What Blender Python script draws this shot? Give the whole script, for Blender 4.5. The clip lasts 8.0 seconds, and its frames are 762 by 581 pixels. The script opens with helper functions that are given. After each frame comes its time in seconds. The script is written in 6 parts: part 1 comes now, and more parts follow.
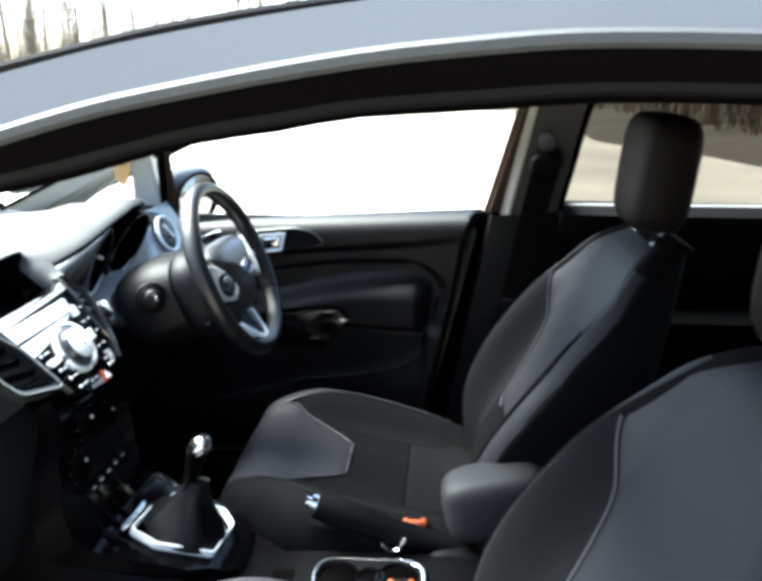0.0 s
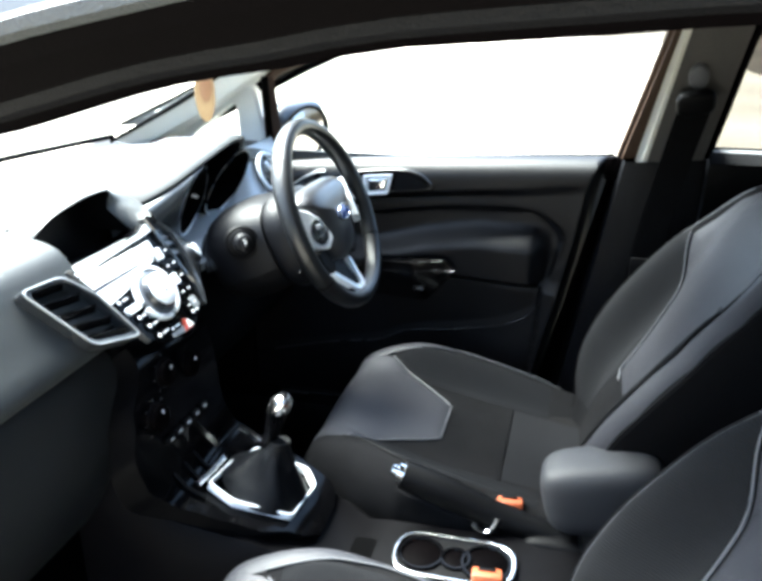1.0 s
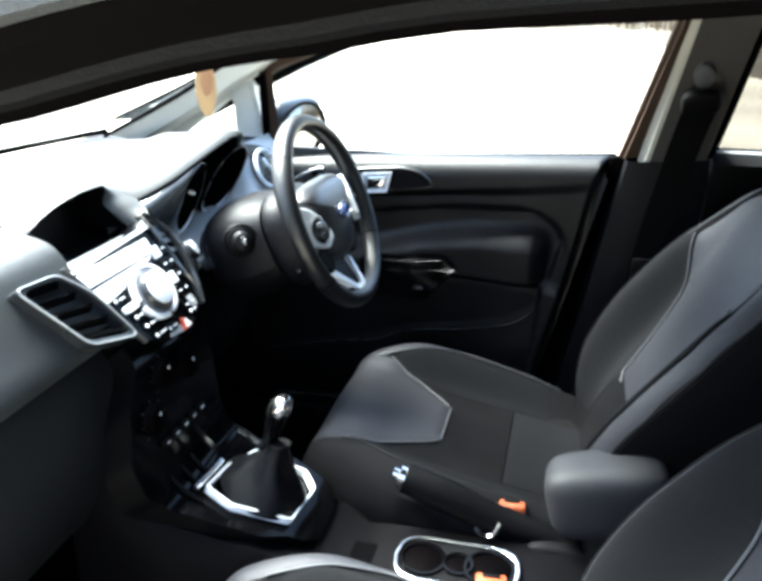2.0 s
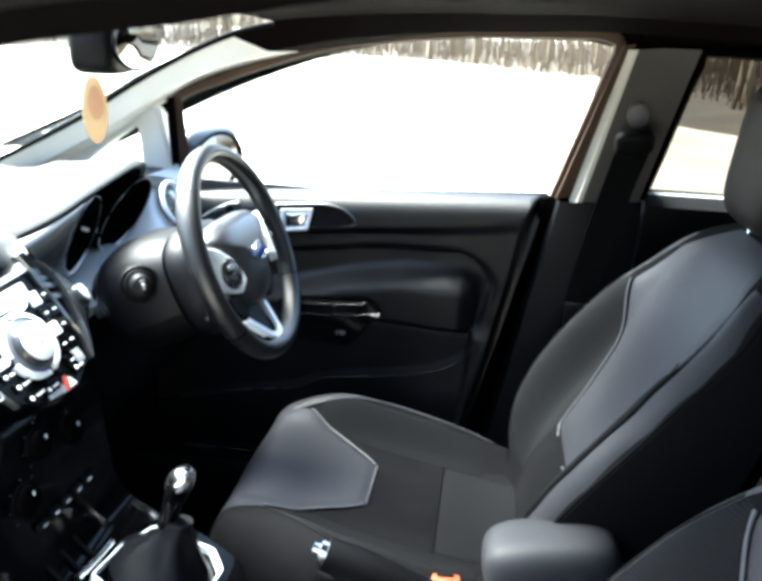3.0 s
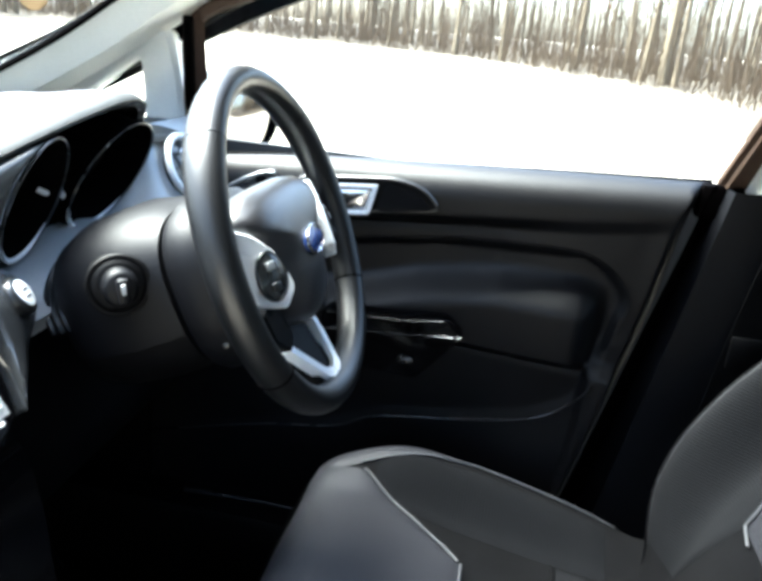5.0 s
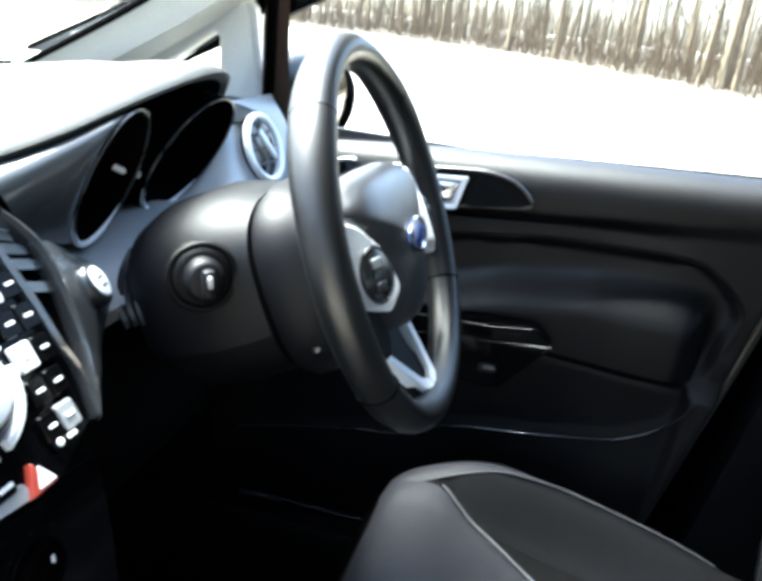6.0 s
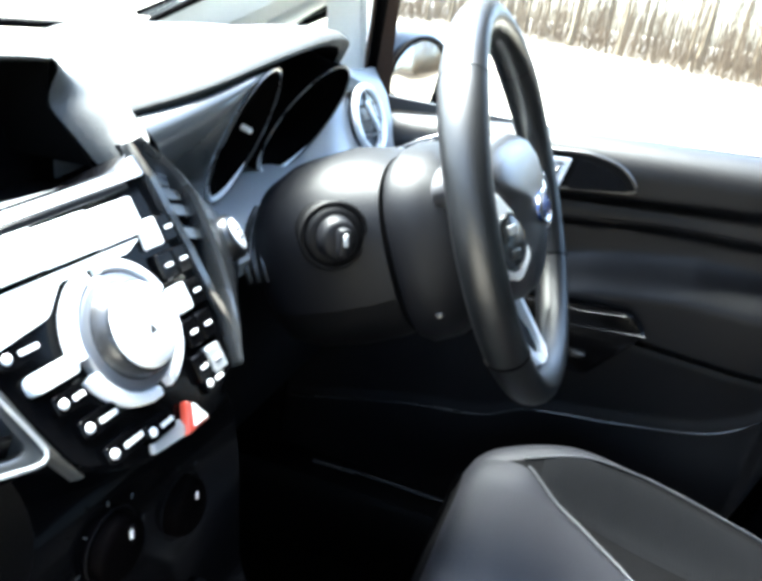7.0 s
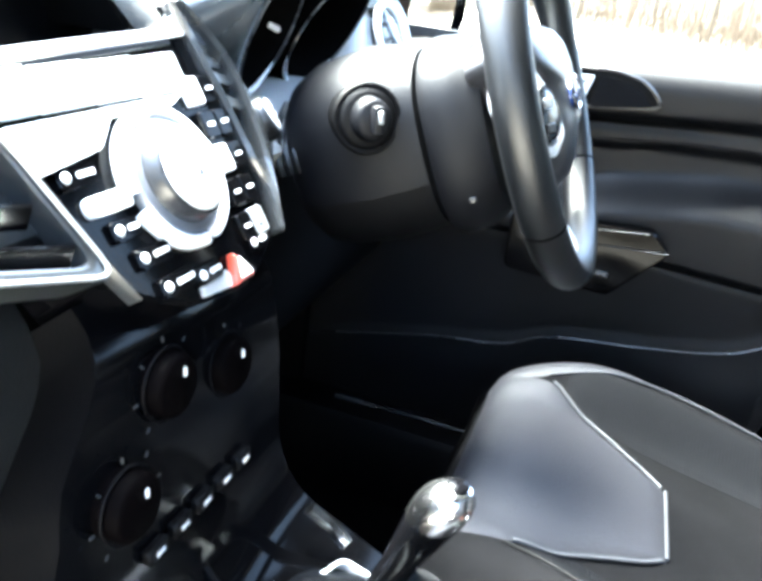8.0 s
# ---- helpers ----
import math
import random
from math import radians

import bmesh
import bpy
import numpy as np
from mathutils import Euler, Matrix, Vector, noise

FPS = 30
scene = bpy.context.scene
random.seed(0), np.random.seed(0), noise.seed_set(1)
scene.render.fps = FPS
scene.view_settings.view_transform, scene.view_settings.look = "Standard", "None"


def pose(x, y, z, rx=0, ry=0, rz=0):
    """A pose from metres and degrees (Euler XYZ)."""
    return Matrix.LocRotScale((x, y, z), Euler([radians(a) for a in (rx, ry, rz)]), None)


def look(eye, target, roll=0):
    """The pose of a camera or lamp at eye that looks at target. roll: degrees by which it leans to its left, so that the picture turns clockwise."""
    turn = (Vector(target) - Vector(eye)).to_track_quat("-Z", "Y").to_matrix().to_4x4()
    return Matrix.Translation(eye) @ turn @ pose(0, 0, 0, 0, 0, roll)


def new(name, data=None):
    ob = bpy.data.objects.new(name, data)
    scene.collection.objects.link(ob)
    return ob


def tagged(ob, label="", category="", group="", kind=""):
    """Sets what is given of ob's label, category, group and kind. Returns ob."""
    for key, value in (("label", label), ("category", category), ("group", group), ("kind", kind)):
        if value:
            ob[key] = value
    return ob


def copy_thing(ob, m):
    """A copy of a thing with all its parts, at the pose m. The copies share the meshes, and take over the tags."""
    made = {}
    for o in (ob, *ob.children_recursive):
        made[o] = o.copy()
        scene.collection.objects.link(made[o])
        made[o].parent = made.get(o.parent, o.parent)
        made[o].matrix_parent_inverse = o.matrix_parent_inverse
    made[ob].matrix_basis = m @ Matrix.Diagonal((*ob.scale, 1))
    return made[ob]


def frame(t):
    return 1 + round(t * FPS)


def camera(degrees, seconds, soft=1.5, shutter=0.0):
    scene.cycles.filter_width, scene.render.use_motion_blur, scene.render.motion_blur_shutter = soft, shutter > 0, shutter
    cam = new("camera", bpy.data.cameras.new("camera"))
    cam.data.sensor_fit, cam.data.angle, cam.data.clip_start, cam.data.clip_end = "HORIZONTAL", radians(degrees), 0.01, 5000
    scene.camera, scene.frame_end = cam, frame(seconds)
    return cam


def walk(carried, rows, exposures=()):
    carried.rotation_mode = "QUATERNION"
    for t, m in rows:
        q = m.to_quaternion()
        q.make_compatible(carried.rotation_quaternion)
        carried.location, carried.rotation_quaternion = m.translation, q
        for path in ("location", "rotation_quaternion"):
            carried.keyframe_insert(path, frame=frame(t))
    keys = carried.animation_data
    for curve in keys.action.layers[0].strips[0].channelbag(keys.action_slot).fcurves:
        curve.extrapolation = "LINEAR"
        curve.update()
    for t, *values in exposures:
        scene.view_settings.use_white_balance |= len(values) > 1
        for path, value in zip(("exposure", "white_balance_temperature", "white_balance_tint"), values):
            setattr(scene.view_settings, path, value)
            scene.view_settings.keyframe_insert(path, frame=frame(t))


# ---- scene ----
cam = camera(55.3, 8.0, soft=3.9, shutter=0.4)
PATH = [  # seconds, place, turn in degrees
    (0.0, -0.0000, -0.0000, 1.4300, 73.00, 0.00, 5.30),
    (0.5, 0.0128, 0.0927, 1.4330, 70.13, 0.73, 11.63),
    (1.0, 0.0198, 0.1401, 1.4213, 67.91, 0.49, 15.49),
    (2.3, -0.0135, 0.1699, 1.4150, 67.72, -0.90, 14.14),
    (2.5, -0.0156, 0.1985, 1.4205, 69.50, -0.72, 11.84),
    (3.0, -0.0328, 0.2748, 1.3941, 70.51, -2.39, 9.15),
    (3.5, -0.0725, 0.3671, 1.3529, 69.64, -4.23, 10.48),
    (4.0, -0.1252, 0.4918, 1.3070, 69.52, -5.10, 10.24),
    (4.2, -0.1494, 0.5368, 1.2939, 68.71, -4.21, 10.78),
    (5.3, -0.2288, 0.7097, 1.2505, 70.30, -5.60, 11.51),
    (5.5, -0.2433, 0.7256, 1.2410, 70.20, -5.92, 12.20),
    (6.0, -0.2870, 0.7446, 1.2335, 69.20, -6.43, 14.78),
    (6.5, -0.3202, 0.7323, 1.2204, 68.45, -7.43, 17.09),
    (7.0, -0.3484, 0.7160, 1.2058, 67.87, -8.27, 19.24),
    (7.5, -0.3584, 0.7002, 1.1654, 66.97, -8.08, 19.42),
    (8.0, -0.3488, 0.6777, 1.1284, 66.35, -7.33, 19.44),
]
EXPOSURES = [(t, round(e + 0.4, 2), 6050, -1) for t, e in ((0.0, 2.9), (0.5, 3.2), (1.0, 3.5), (2.5, 3.3), (3.0, 3.72), (3.5, 3.25), (4.0, 3.2), (5.5, 3.52), (6.0, 3.55), (7.0, 4.05), (7.5, 4.5), (8.0, 5.1))]
walk(cam, [(t, pose(x, y, z, rx, ry, rz)) for t, x, y, z, rx, ry, rz in PATH], EXPOSURES)

# ---- world and sun ----
world = bpy.data.worlds.new("sky")
scene.world = world
world.use_nodes = True
wn = world.node_tree
sky = wn.nodes.new("ShaderNodeTexSky")
sky.sky_type = "NISHITA"
sky.sun_disc = False
sky.sun_elevation, sky.sun_rotation = radians(58), radians(-75)
sky.air_density, sky.dust_density, sky.ozone_density = 0.8, 4.0, 0.6
wn.links.new(sky.outputs[0], wn.nodes["Background"].inputs[0])
wn.nodes["Background"].inputs[1].default_value = 0.15
sun = new("sun", bpy.data.lights.new("sun", "SUN"))
sun.data.energy, sun.data.angle, sun.data.color = 4.2, radians(45), (1.0, 0.98, 0.95)
sun.matrix_world = look((-6.4, 1.8, 10.8), (0, 0, 0))

# ---- materials ----


def mat(name, base, rough=0.6, metal=0.0, vary=0.15, scale=40.0, bump=0.0, bump_scale=400.0, coat=0.0, tint=None, stretch=(1, 1, 1), spec=0.5):
    """A surface with colour variation at two scales and a fine relief; scales are features per metre."""
    m = bpy.data.materials.new(name)
    m.use_nodes = True
    nt = m.node_tree
    b = nt.nodes["Principled BSDF"]
    b.inputs["Metallic"].default_value = metal
    b.inputs["Coat Weight"].default_value = coat
    b.inputs["Specular IOR Level"].default_value = spec
    tc = nt.nodes.new("ShaderNodeTexCoord")
    mp = nt.nodes.new("ShaderNodeMapping")
    mp.inputs["Scale"].default_value = stretch
    nt.links.new(tc.outputs["Object"], mp.inputs["Vector"])
    big = nt.nodes.new("ShaderNodeTexNoise")
    big.inputs["Scale"].default_value = scale * 0.2
    big.inputs["Detail"].default_value = 3
    fine = nt.nodes.new("ShaderNodeTexNoise")
    fine.inputs["Scale"].default_value = scale * 6
    fine.inputs["Detail"].default_value = 4
    for n in (big, fine):
        nt.links.new(mp.outputs[0], n.inputs["Vector"])
    add = nt.nodes.new("ShaderNodeMath")
    add.operation = "ADD"
    nt.links.new(big.outputs["Fac"], add.inputs[0])
    nt.links.new(fine.outputs["Fac"], add.inputs[1])
    ramp = nt.nodes.new("ShaderNodeMapRange")
    ramp.inputs["From Min"].default_value, ramp.inputs["From Max"].default_value = 0.6, 1.4
    nt.links.new(add.outputs[0], ramp.inputs["Value"])
    mix = nt.nodes.new("ShaderNodeMix")
    mix.data_type = "RGBA"
    nt.links.new(ramp.outputs[0], mix.inputs["Factor"])
    lo = tuple(c * (1 - vary) for c in base)
    hi = tuple(min(1.0, c * (1 + vary)) for c in (tint or base))
    mix.inputs["A"].default_value, mix.inputs["B"].default_value = (*lo, 1), (*hi, 1)
    nt.links.new(mix.outputs["Result"], b.inputs["Base Color"])
    rr = nt.nodes.new("ShaderNodeMapRange")
    rr.inputs["To Min"].default_value, rr.inputs["To Max"].default_value = max(0.02, rough - 0.08), min(1, rough + 0.08)
    nt.links.new(big.outputs["Fac"], rr.inputs["Value"])
    nt.links.new(rr.outputs[0], b.inputs["Roughness"])
    if bump:
        bn = nt.nodes.new("ShaderNodeTexNoise")
        bn.inputs["Scale"].default_value = bump_scale
        bn.inputs["Detail"].default_value = 3
        nt.links.new(mp.outputs[0], bn.inputs["Vector"])
        bp = nt.nodes.new("ShaderNodeBump")
        bp.inputs["Strength"].default_value = bump
        bp.inputs["Distance"].default_value = 0.002
        nt.links.new(bn.outputs["Fac"], bp.inputs["Height"])
        nt.links.new(bp.outputs[0], b.inputs["Normal"])
    return m


def ribbed(name, base, per_metre, axis, rough=0.85, relief=0.5):
    """Knitted cloth with fine cords."""
    m = mat(name, base, rough, vary=0.18, scale=60, spec=0.08)
    nt = m.node_tree
    b = nt.nodes["Principled BSDF"]
    tc = nt.nodes.new("ShaderNodeTexCoord")
    w = nt.nodes.new("ShaderNodeTexWave")
    w.bands_direction = axis
    w.inputs["Scale"].default_value = per_metre / 3.2
    w.inputs["Distortion"].default_value = 0.6
    w.inputs["Detail"].default_value = 1
    nt.links.new(tc.outputs["Object"], w.inputs["Vector"])
    bp = nt.nodes.new("ShaderNodeBump")
    bp.inputs["Strength"].default_value = relief
    bp.inputs["Distance"].default_value = 0.003
    nt.links.new(w.outputs["Fac"], bp.inputs["Height"])
    nt.links.new(bp.outputs[0], b.inputs["Normal"])
    return m


def glass(name, tint, gloss=1.0):
    """A clear or tinted pane: light passes, and it mirrors at a slant."""
    m = bpy.data.materials.new(name)
    m.use_nodes = True
    nt = m.node_tree
    out = nt.nodes["Material Output"]
    tr = nt.nodes.new("ShaderNodeBsdfTransparent")
    tr.inputs[0].default_value = (*tint, 1)
    gl = nt.nodes.new("ShaderNodeBsdfGlossy")
    gl.inputs["Roughness"].default_value = 0.02
    fr = nt.nodes.new("ShaderNodeLayerWeight")
    pw = nt.nodes.new("ShaderNodeMath")
    pw.operation = "POWER"
    nt.links.new(fr.outputs["Facing"], pw.inputs[0])
    pw.inputs[1].default_value = 5.0
    sc = nt.nodes.new("ShaderNodeMath")
    sc.operation = "MULTIPLY_ADD"
    nt.links.new(pw.outputs[0], sc.inputs[0])
    sc.inputs[1].default_value, sc.inputs[2].default_value = 0.5 * gloss, 0.03 * gloss
    mx = nt.nodes.new("ShaderNodeMixShader")
    nt.links.new(sc.outputs[0], mx.inputs[0])
    nt.links.new(tr.outputs[0], mx.inputs[1])
    nt.links.new(gl.outputs[0], mx.inputs[2])
    nt.links.new(mx.outputs[0], out.inputs[0])
    return m


PLASTIC = mat("charcoal_plastic", (0.00544, 0.005848, 0.006392), 0.30, spec=0.648, bump=0.14, bump_scale=900)
SHEEN = mat("smooth_charcoal_plastic", (0.01898, 0.02044, 0.0219), 0.27, spec=0.72, vary=0.08, coat=0.35)
# Near-black for shaded hollows and undersides of the dash, and the dial tubes.
MATT = mat("matt_black_recess", (0.00146, 0.00146, 0.001533), 0.95, spec=0.0144, vary=0.3)
HOODSIDE = mat("grey_dial_hood_plastic", (0.030, 0.033, 0.034), 0.2, spec=0.7, vary=0.08)
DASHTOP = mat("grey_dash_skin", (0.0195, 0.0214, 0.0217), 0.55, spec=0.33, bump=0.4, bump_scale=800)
# The dash skin again, darkened for the shade below the pad.
GLOVE = mat("shaded_dash_skin", (0.0075, 0.0082, 0.0086), 0.5, spec=0.28, bump=0.4, bump_scale=800)
COWL = mat("charcoal_cowl_plastic", (0.0020, 0.0022, 0.0031), 0.5, spec=0.13, bump=0.14, bump_scale=900)
DOORSKIN = mat("moulded_door_plastic", (0.0026, 0.0027, 0.0034), 0.46, spec=0.22, bump=0.16, bump_scale=900)
DARK = mat("black_plastic", (0.0013, 0.0013, 0.0016), 0.55, spec=0.09, bump=0.25, bump_scale=700)
CONSOLE = mat("console_plastic", (0.0019, 0.0018, 0.0022), 0.5, spec=0.04, bump=0.3, bump_scale=900)
GLOSS = mat("piano_black", (0.00146, 0.00146, 0.001752), 0.10, vary=0.05, spec=0.07)
SATIN = mat("satin_silver", (0.84, 0.86, 0.87), 0.3, metal=0.12, vary=0.06)
SILVERPAINT = mat("silver_plastic", (0.292, 0.3029, 0.3102), 0.34, metal=0.3, vary=0.06)
CHROME = mat("chrome", (0.8, 0.81, 0.82), 0.18, metal=1.0, vary=0.05)
RUBBER = mat("black_rubber", (0.0006, 0.0004, 0.0005), 0.6, spec=0.012, vary=0.2, bump=0.2)
PAINT = mat("silver_paint", (0.040, 0.0432, 0.049), 0.6, vary=0.04, spec=0)
PILLAR = mat("pale_pillar_trim", (0.84, 0.855, 0.81), 0.75, vary=0.06, bump=0.3, bump_scale=1200)
# Two darker copies of the pale trim carry the shade on the door pillars.
BPILLAR = mat("pillar_trim_light_shade", (0.42, 0.41, 0.36), 0.75, vary=0.06, bump=0.3, bump_scale=1200)
PILLARSHADE = mat("pillar_trim_deep_shade", (0.058, 0.056, 0.053), 0.85, spec=0.072, vary=0.12, bump=0.4, bump_scale=1200)
LINING = mat("dark_headlining", (0.0020, 0.0012, 0.0012), 0.95, spec=0.0144, vary=0.12, bump=0.5, bump_scale=1500)
CARPET = mat("black_carpet", (0.0012, 0.0012, 0.00132), 0.95, spec=0.0216, vary=0.4, scale=80, bump=1.0, bump_scale=900)
LEATHER = mat("grey_seat_vinyl", (0.0220, 0.0222, 0.0262), 0.52, spec=0.27, vary=0.16, bump=0.45, bump_scale=500)
CLOTH = mat("charcoal_seat_cloth", (0.0076, 0.0075, 0.0081), 0.9, spec=0.0432, vary=0.4, scale=90, bump=1.0, bump_scale=1400)
RIB_Y = ribbed("ribbed_seat_cloth", (0.0070, 0.0072, 0.0080), 260, "Z", relief=0.2)
RIB_X = ribbed("corded_cushion_cloth", (0.0052, 0.0054, 0.0062), 220, "X", relief=0.22)
RIB_Z = ribbed("corded_rear_panel_cloth", (0.0075, 0.0077, 0.0087), 160, "Y", relief=0.5)
SEATSIDE = mat("black_seat_side", (0.00219, 0.001971, 0.00219), 0.7, spec=0.108, vary=0.15, bump=0.4)
PIPING = mat("pale_piping", (0.058, 0.060, 0.066), 0.6, vary=0.1)
AIRBAG = mat("airbag_cover_plastic", (0.018, 0.018, 0.020), 0.38, spec=0.8, vary=0.1, bump=0.12, bump_scale=1200)
RIMSKIN = mat("black_wheel_leather", (0.0034, 0.0038, 0.0044), 0.38, spec=0.44, vary=0.12, bump=0.12, bump_scale=1500)
HEADSKIN = mat("dark_headrest_cloth", (0.00584, 0.00438, 0.004088), 0.6, spec=0.144, vary=0.15, bump=0.4)
ORANGE = mat("orange_red_plastic", (0.2628, 0.06205, 0.0219), 0.45, vary=0.08)
HAZARD = mat("red_hazard_plastic", (0.292, 0.0365, 0.0219), 0.3, vary=0.05)
WHITE = mat("white_print", (0.75, 0.75, 0.74), 0.5, vary=0.05)
BLUE = mat("blue_enamel", (0.02, 0.05, 0.2), 0.25, vary=0.1, coat=0.4)
BELT = mat("black_webbing", (0.0026, 0.0026, 0.0028), 0.85, spec=0.06, vary=0.2, bump=0.6, bump_scale=1800)
SCREEN = mat("dark_display", (0.0015, 0.0015, 0.0019), 0.35, vary=0.1, spec=0.12)
CARD = mat("scent_card", (0.29, 0.24, 0.165), 0.8, vary=0.12)
CARDPINK = mat("scent_card_print", (0.30, 0.225, 0.165), 0.8, vary=0.15)
for _m in (CARD, CARDPINK):  # thin card lets some daylight through
    _n = _m.node_tree
    _t, _x = _n.nodes.new("ShaderNodeBsdfTranslucent"), _n.nodes.new("ShaderNodeMixShader")
    _t.inputs[0].default_value = (0.40, 0.33, 0.24, 1) if _m is CARD else (0.33, 0.24, 0.18, 1)
    _x.inputs[0].default_value = 0.5
    _n.links.new(_n.nodes["Principled BSDF"].outputs[0], _x.inputs[1])
    _n.links.new(_t.outputs[0], _x.inputs[2])
    _n.links.new(_x.outputs[0], _n.nodes["Material Output"].inputs[0])
FRAMEBROWN = mat("brown_black_door_frame", (0.052, 0.033, 0.023), 0.55, vary=0.2, spec=0.15)
CLEAR = glass("clear_glass", (0.94, 0.96, 0.95))
TINTED = glass("privacy_glass", (0.135, 0.13, 0.12))
MIRROR = mat("mirror_silver", (0.27, 0.26, 0.25), 0.03, metal=1.0, vary=0.02)
GRAVEL = mat("pale_gravel", (0.30, 0.268, 0.220), 0.95, vary=0.35, scale=3.0, bump=0.8, bump_scale=60, tint=(0.345, 0.312, 0.26))
LITTER = mat("dry_grass_and_leaf_litter", (0.033, 0.025, 0.0145), 0.95, vary=0.45, scale=2.0, bump=1.0, bump_scale=30, tint=(0.038, 0.029, 0.0175))
BARK = mat("grey_brown_bark", (0.114, 0.090, 0.060), 0.9, vary=0.35, scale=4.0, bump=1.0, bump_scale=30, tint=(0.118, 0.096, 0.062), stretch=(1, 1, 0.2))
TWIGS = mat("brown_twigs", (0.088, 0.063, 0.038), 0.9, vary=0.4, scale=6.0)


# ---- mesh tools ----
V = Vector
YC = 1.045  # middle of the car


def thing(name, base, label, category, group="", kind=""):
    ob = new(name)
    ob.empty_display_size = 0.05
    ob.location = base
    bpy.context.view_layer.update()
    return tagged(ob, label, category, group, kind)


def finish(bm, material, name, smooth=True):
    bmesh.ops.remove_doubles(bm, verts=bm.verts, dist=1e-6)
    bmesh.ops.recalc_face_normals(bm, faces=bm.faces)
    me = bpy.data.meshes.new(name)
    bm.to_mesh(me)
    bm.free()
    me.materials.append(material)
    if smooth:
        me.polygons.foreach_set("use_smooth", [True] * len(me.polygons))
        me.set_sharp_from_angle(angle=radians(38))
    return me


def part(name, bm, material, parent, label="", smooth=True):
    """Links a bmesh, made in world places, as one mesh under a thing or a part."""
    ob = new(name, finish(bm, material, name, smooth))
    ob.parent = parent
    m = Matrix.Identity(4)
    up = parent
    while up:
        m = up.matrix_basis @ m if up.parent is None else up.matrix_parent_inverse @ up.matrix_basis @ m
        up = up.parent
    ob.matrix_parent_inverse = m.inverted()
    if label:
        ob["label"] = label
    return ob


def solid(name, bm, material, label, category, kind="", group="", smooth=True):
    """A thing or piece of the setting that is one mesh."""
    return tagged(new(name, finish(bm, material, name, smooth)), label, category, group, kind)


def loft(loops, caps=True, closed=True):
    bm = bmesh.new()
    rows = [[bm.verts.new(p) for p in loop] for loop in loops]
    n = len(rows[0])
    for a, b in zip(rows, rows[1:]):
        for i in range(n if closed else n - 1):
            bm.faces.new((a[i], a[(i + 1) % n], b[(i + 1) % n], b[i]))
    if caps and closed:
        bm.faces.new(rows[0][::-1])
        bm.faces.new(rows[-1])
    return bm


def sheet(fn, nu, nv, thick=0.0):
    """A grid fn(u, v), u and v from 0 to 1; thick gives it a back."""
    bm = bmesh.new()
    rows = [[bm.verts.new(fn(i / nu, j / nv)) for j in range(nv + 1)] for i in range(nu + 1)]
    for a, b in zip(rows, rows[1:]):
        for j in range(nv):
            bm.faces.new((a[j], b[j], b[j + 1], a[j + 1]))
    if thick:
        bmesh.ops.recalc_face_normals(bm, faces=bm.faces)
        bmesh.ops.solidify(bm, geom=list(bm.faces), thickness=thick)
    return bm


def smooth_path(points, per=6, closed=False):
    """Catmull-Rom through the points."""
    p = [V(q) for q in points]
    n = len(p)
    out = []
    for i in range(n if closed else n - 1):
        if closed:
            a, b, c, d = p[i - 1], p[i], p[(i + 1) % n], p[(i + 2) % n]
        else:
            a, b, c, d = p[max(i - 1, 0)], p[i], p[i + 1], p[min(i + 2, n - 1)]
        for k in range(per):
            t = k / per
            out.append(0.5 * ((2 * b) + (c - a) * t + (2 * a - 5 * b + 4 * c - d) * t * t + (3 * b - a - 3 * c + d) * t ** 3))
    if not closed:
        out.append(p[-1])
    return out


def tube(points, radius, sides=8, closed=False, flat=1.0, side=None):
    """A round bar along points; radius may be a function of 0..1; flat squeezes it across side."""
    pts = [V(p) for p in points]
    n = len(pts)
    loops = []
    ref = V(side) if side else None
    for i, p in enumerate(pts):
        a = pts[i - 1] if (i or closed) else pts[i]
        b = pts[(i + 1) % n] if (i < n - 1 or closed) else pts[i]
        t = (b - a).normalized()
        r = ref or V((0, 0, 1))
        if abs(t.dot(r)) > 0.95 and not side:
            r = V((1, 0, 0))
        u = (r - t * t.dot(r)).normalized()
        w = t.cross(u)
        rad = radius(i / max(1, n - 1)) if callable(radius) else radius
        loops.append([p + u * (rad * flat * math.cos(2 * math.pi * k / sides)) + w * (rad * math.sin(2 * math.pi * k / sides)) for k in range(sides)])
    if closed:
        loops.append(loops[0])
    return loft(loops, caps=not closed)


def frame_of(origin, right, up):
    """A local frame: a along right, b along up, c out of their plane."""
    r = V(right).normalized()
    u = (V(up) - r * V(up).dot(r)).normalized()
    return Matrix.Translation(origin) @ Matrix((r, u, r.cross(u))).transposed().to_4x4()


def rbox(m, size, bevel=0.004, seg=2):
    """A bevelled box with its middle at the frame m."""
    bm = bmesh.new()
    bmesh.ops.create_cube(bm, size=1)
    bmesh.ops.scale(bm, vec=size, verts=bm.verts)
    if bevel:
        bmesh.ops.bevel(bm, geom=list(bm.edges), offset=bevel, segments=seg, affect="EDGES", profile=0.5)
    bmesh.ops.transform(bm, matrix=m, verts=bm.verts)
    return bm


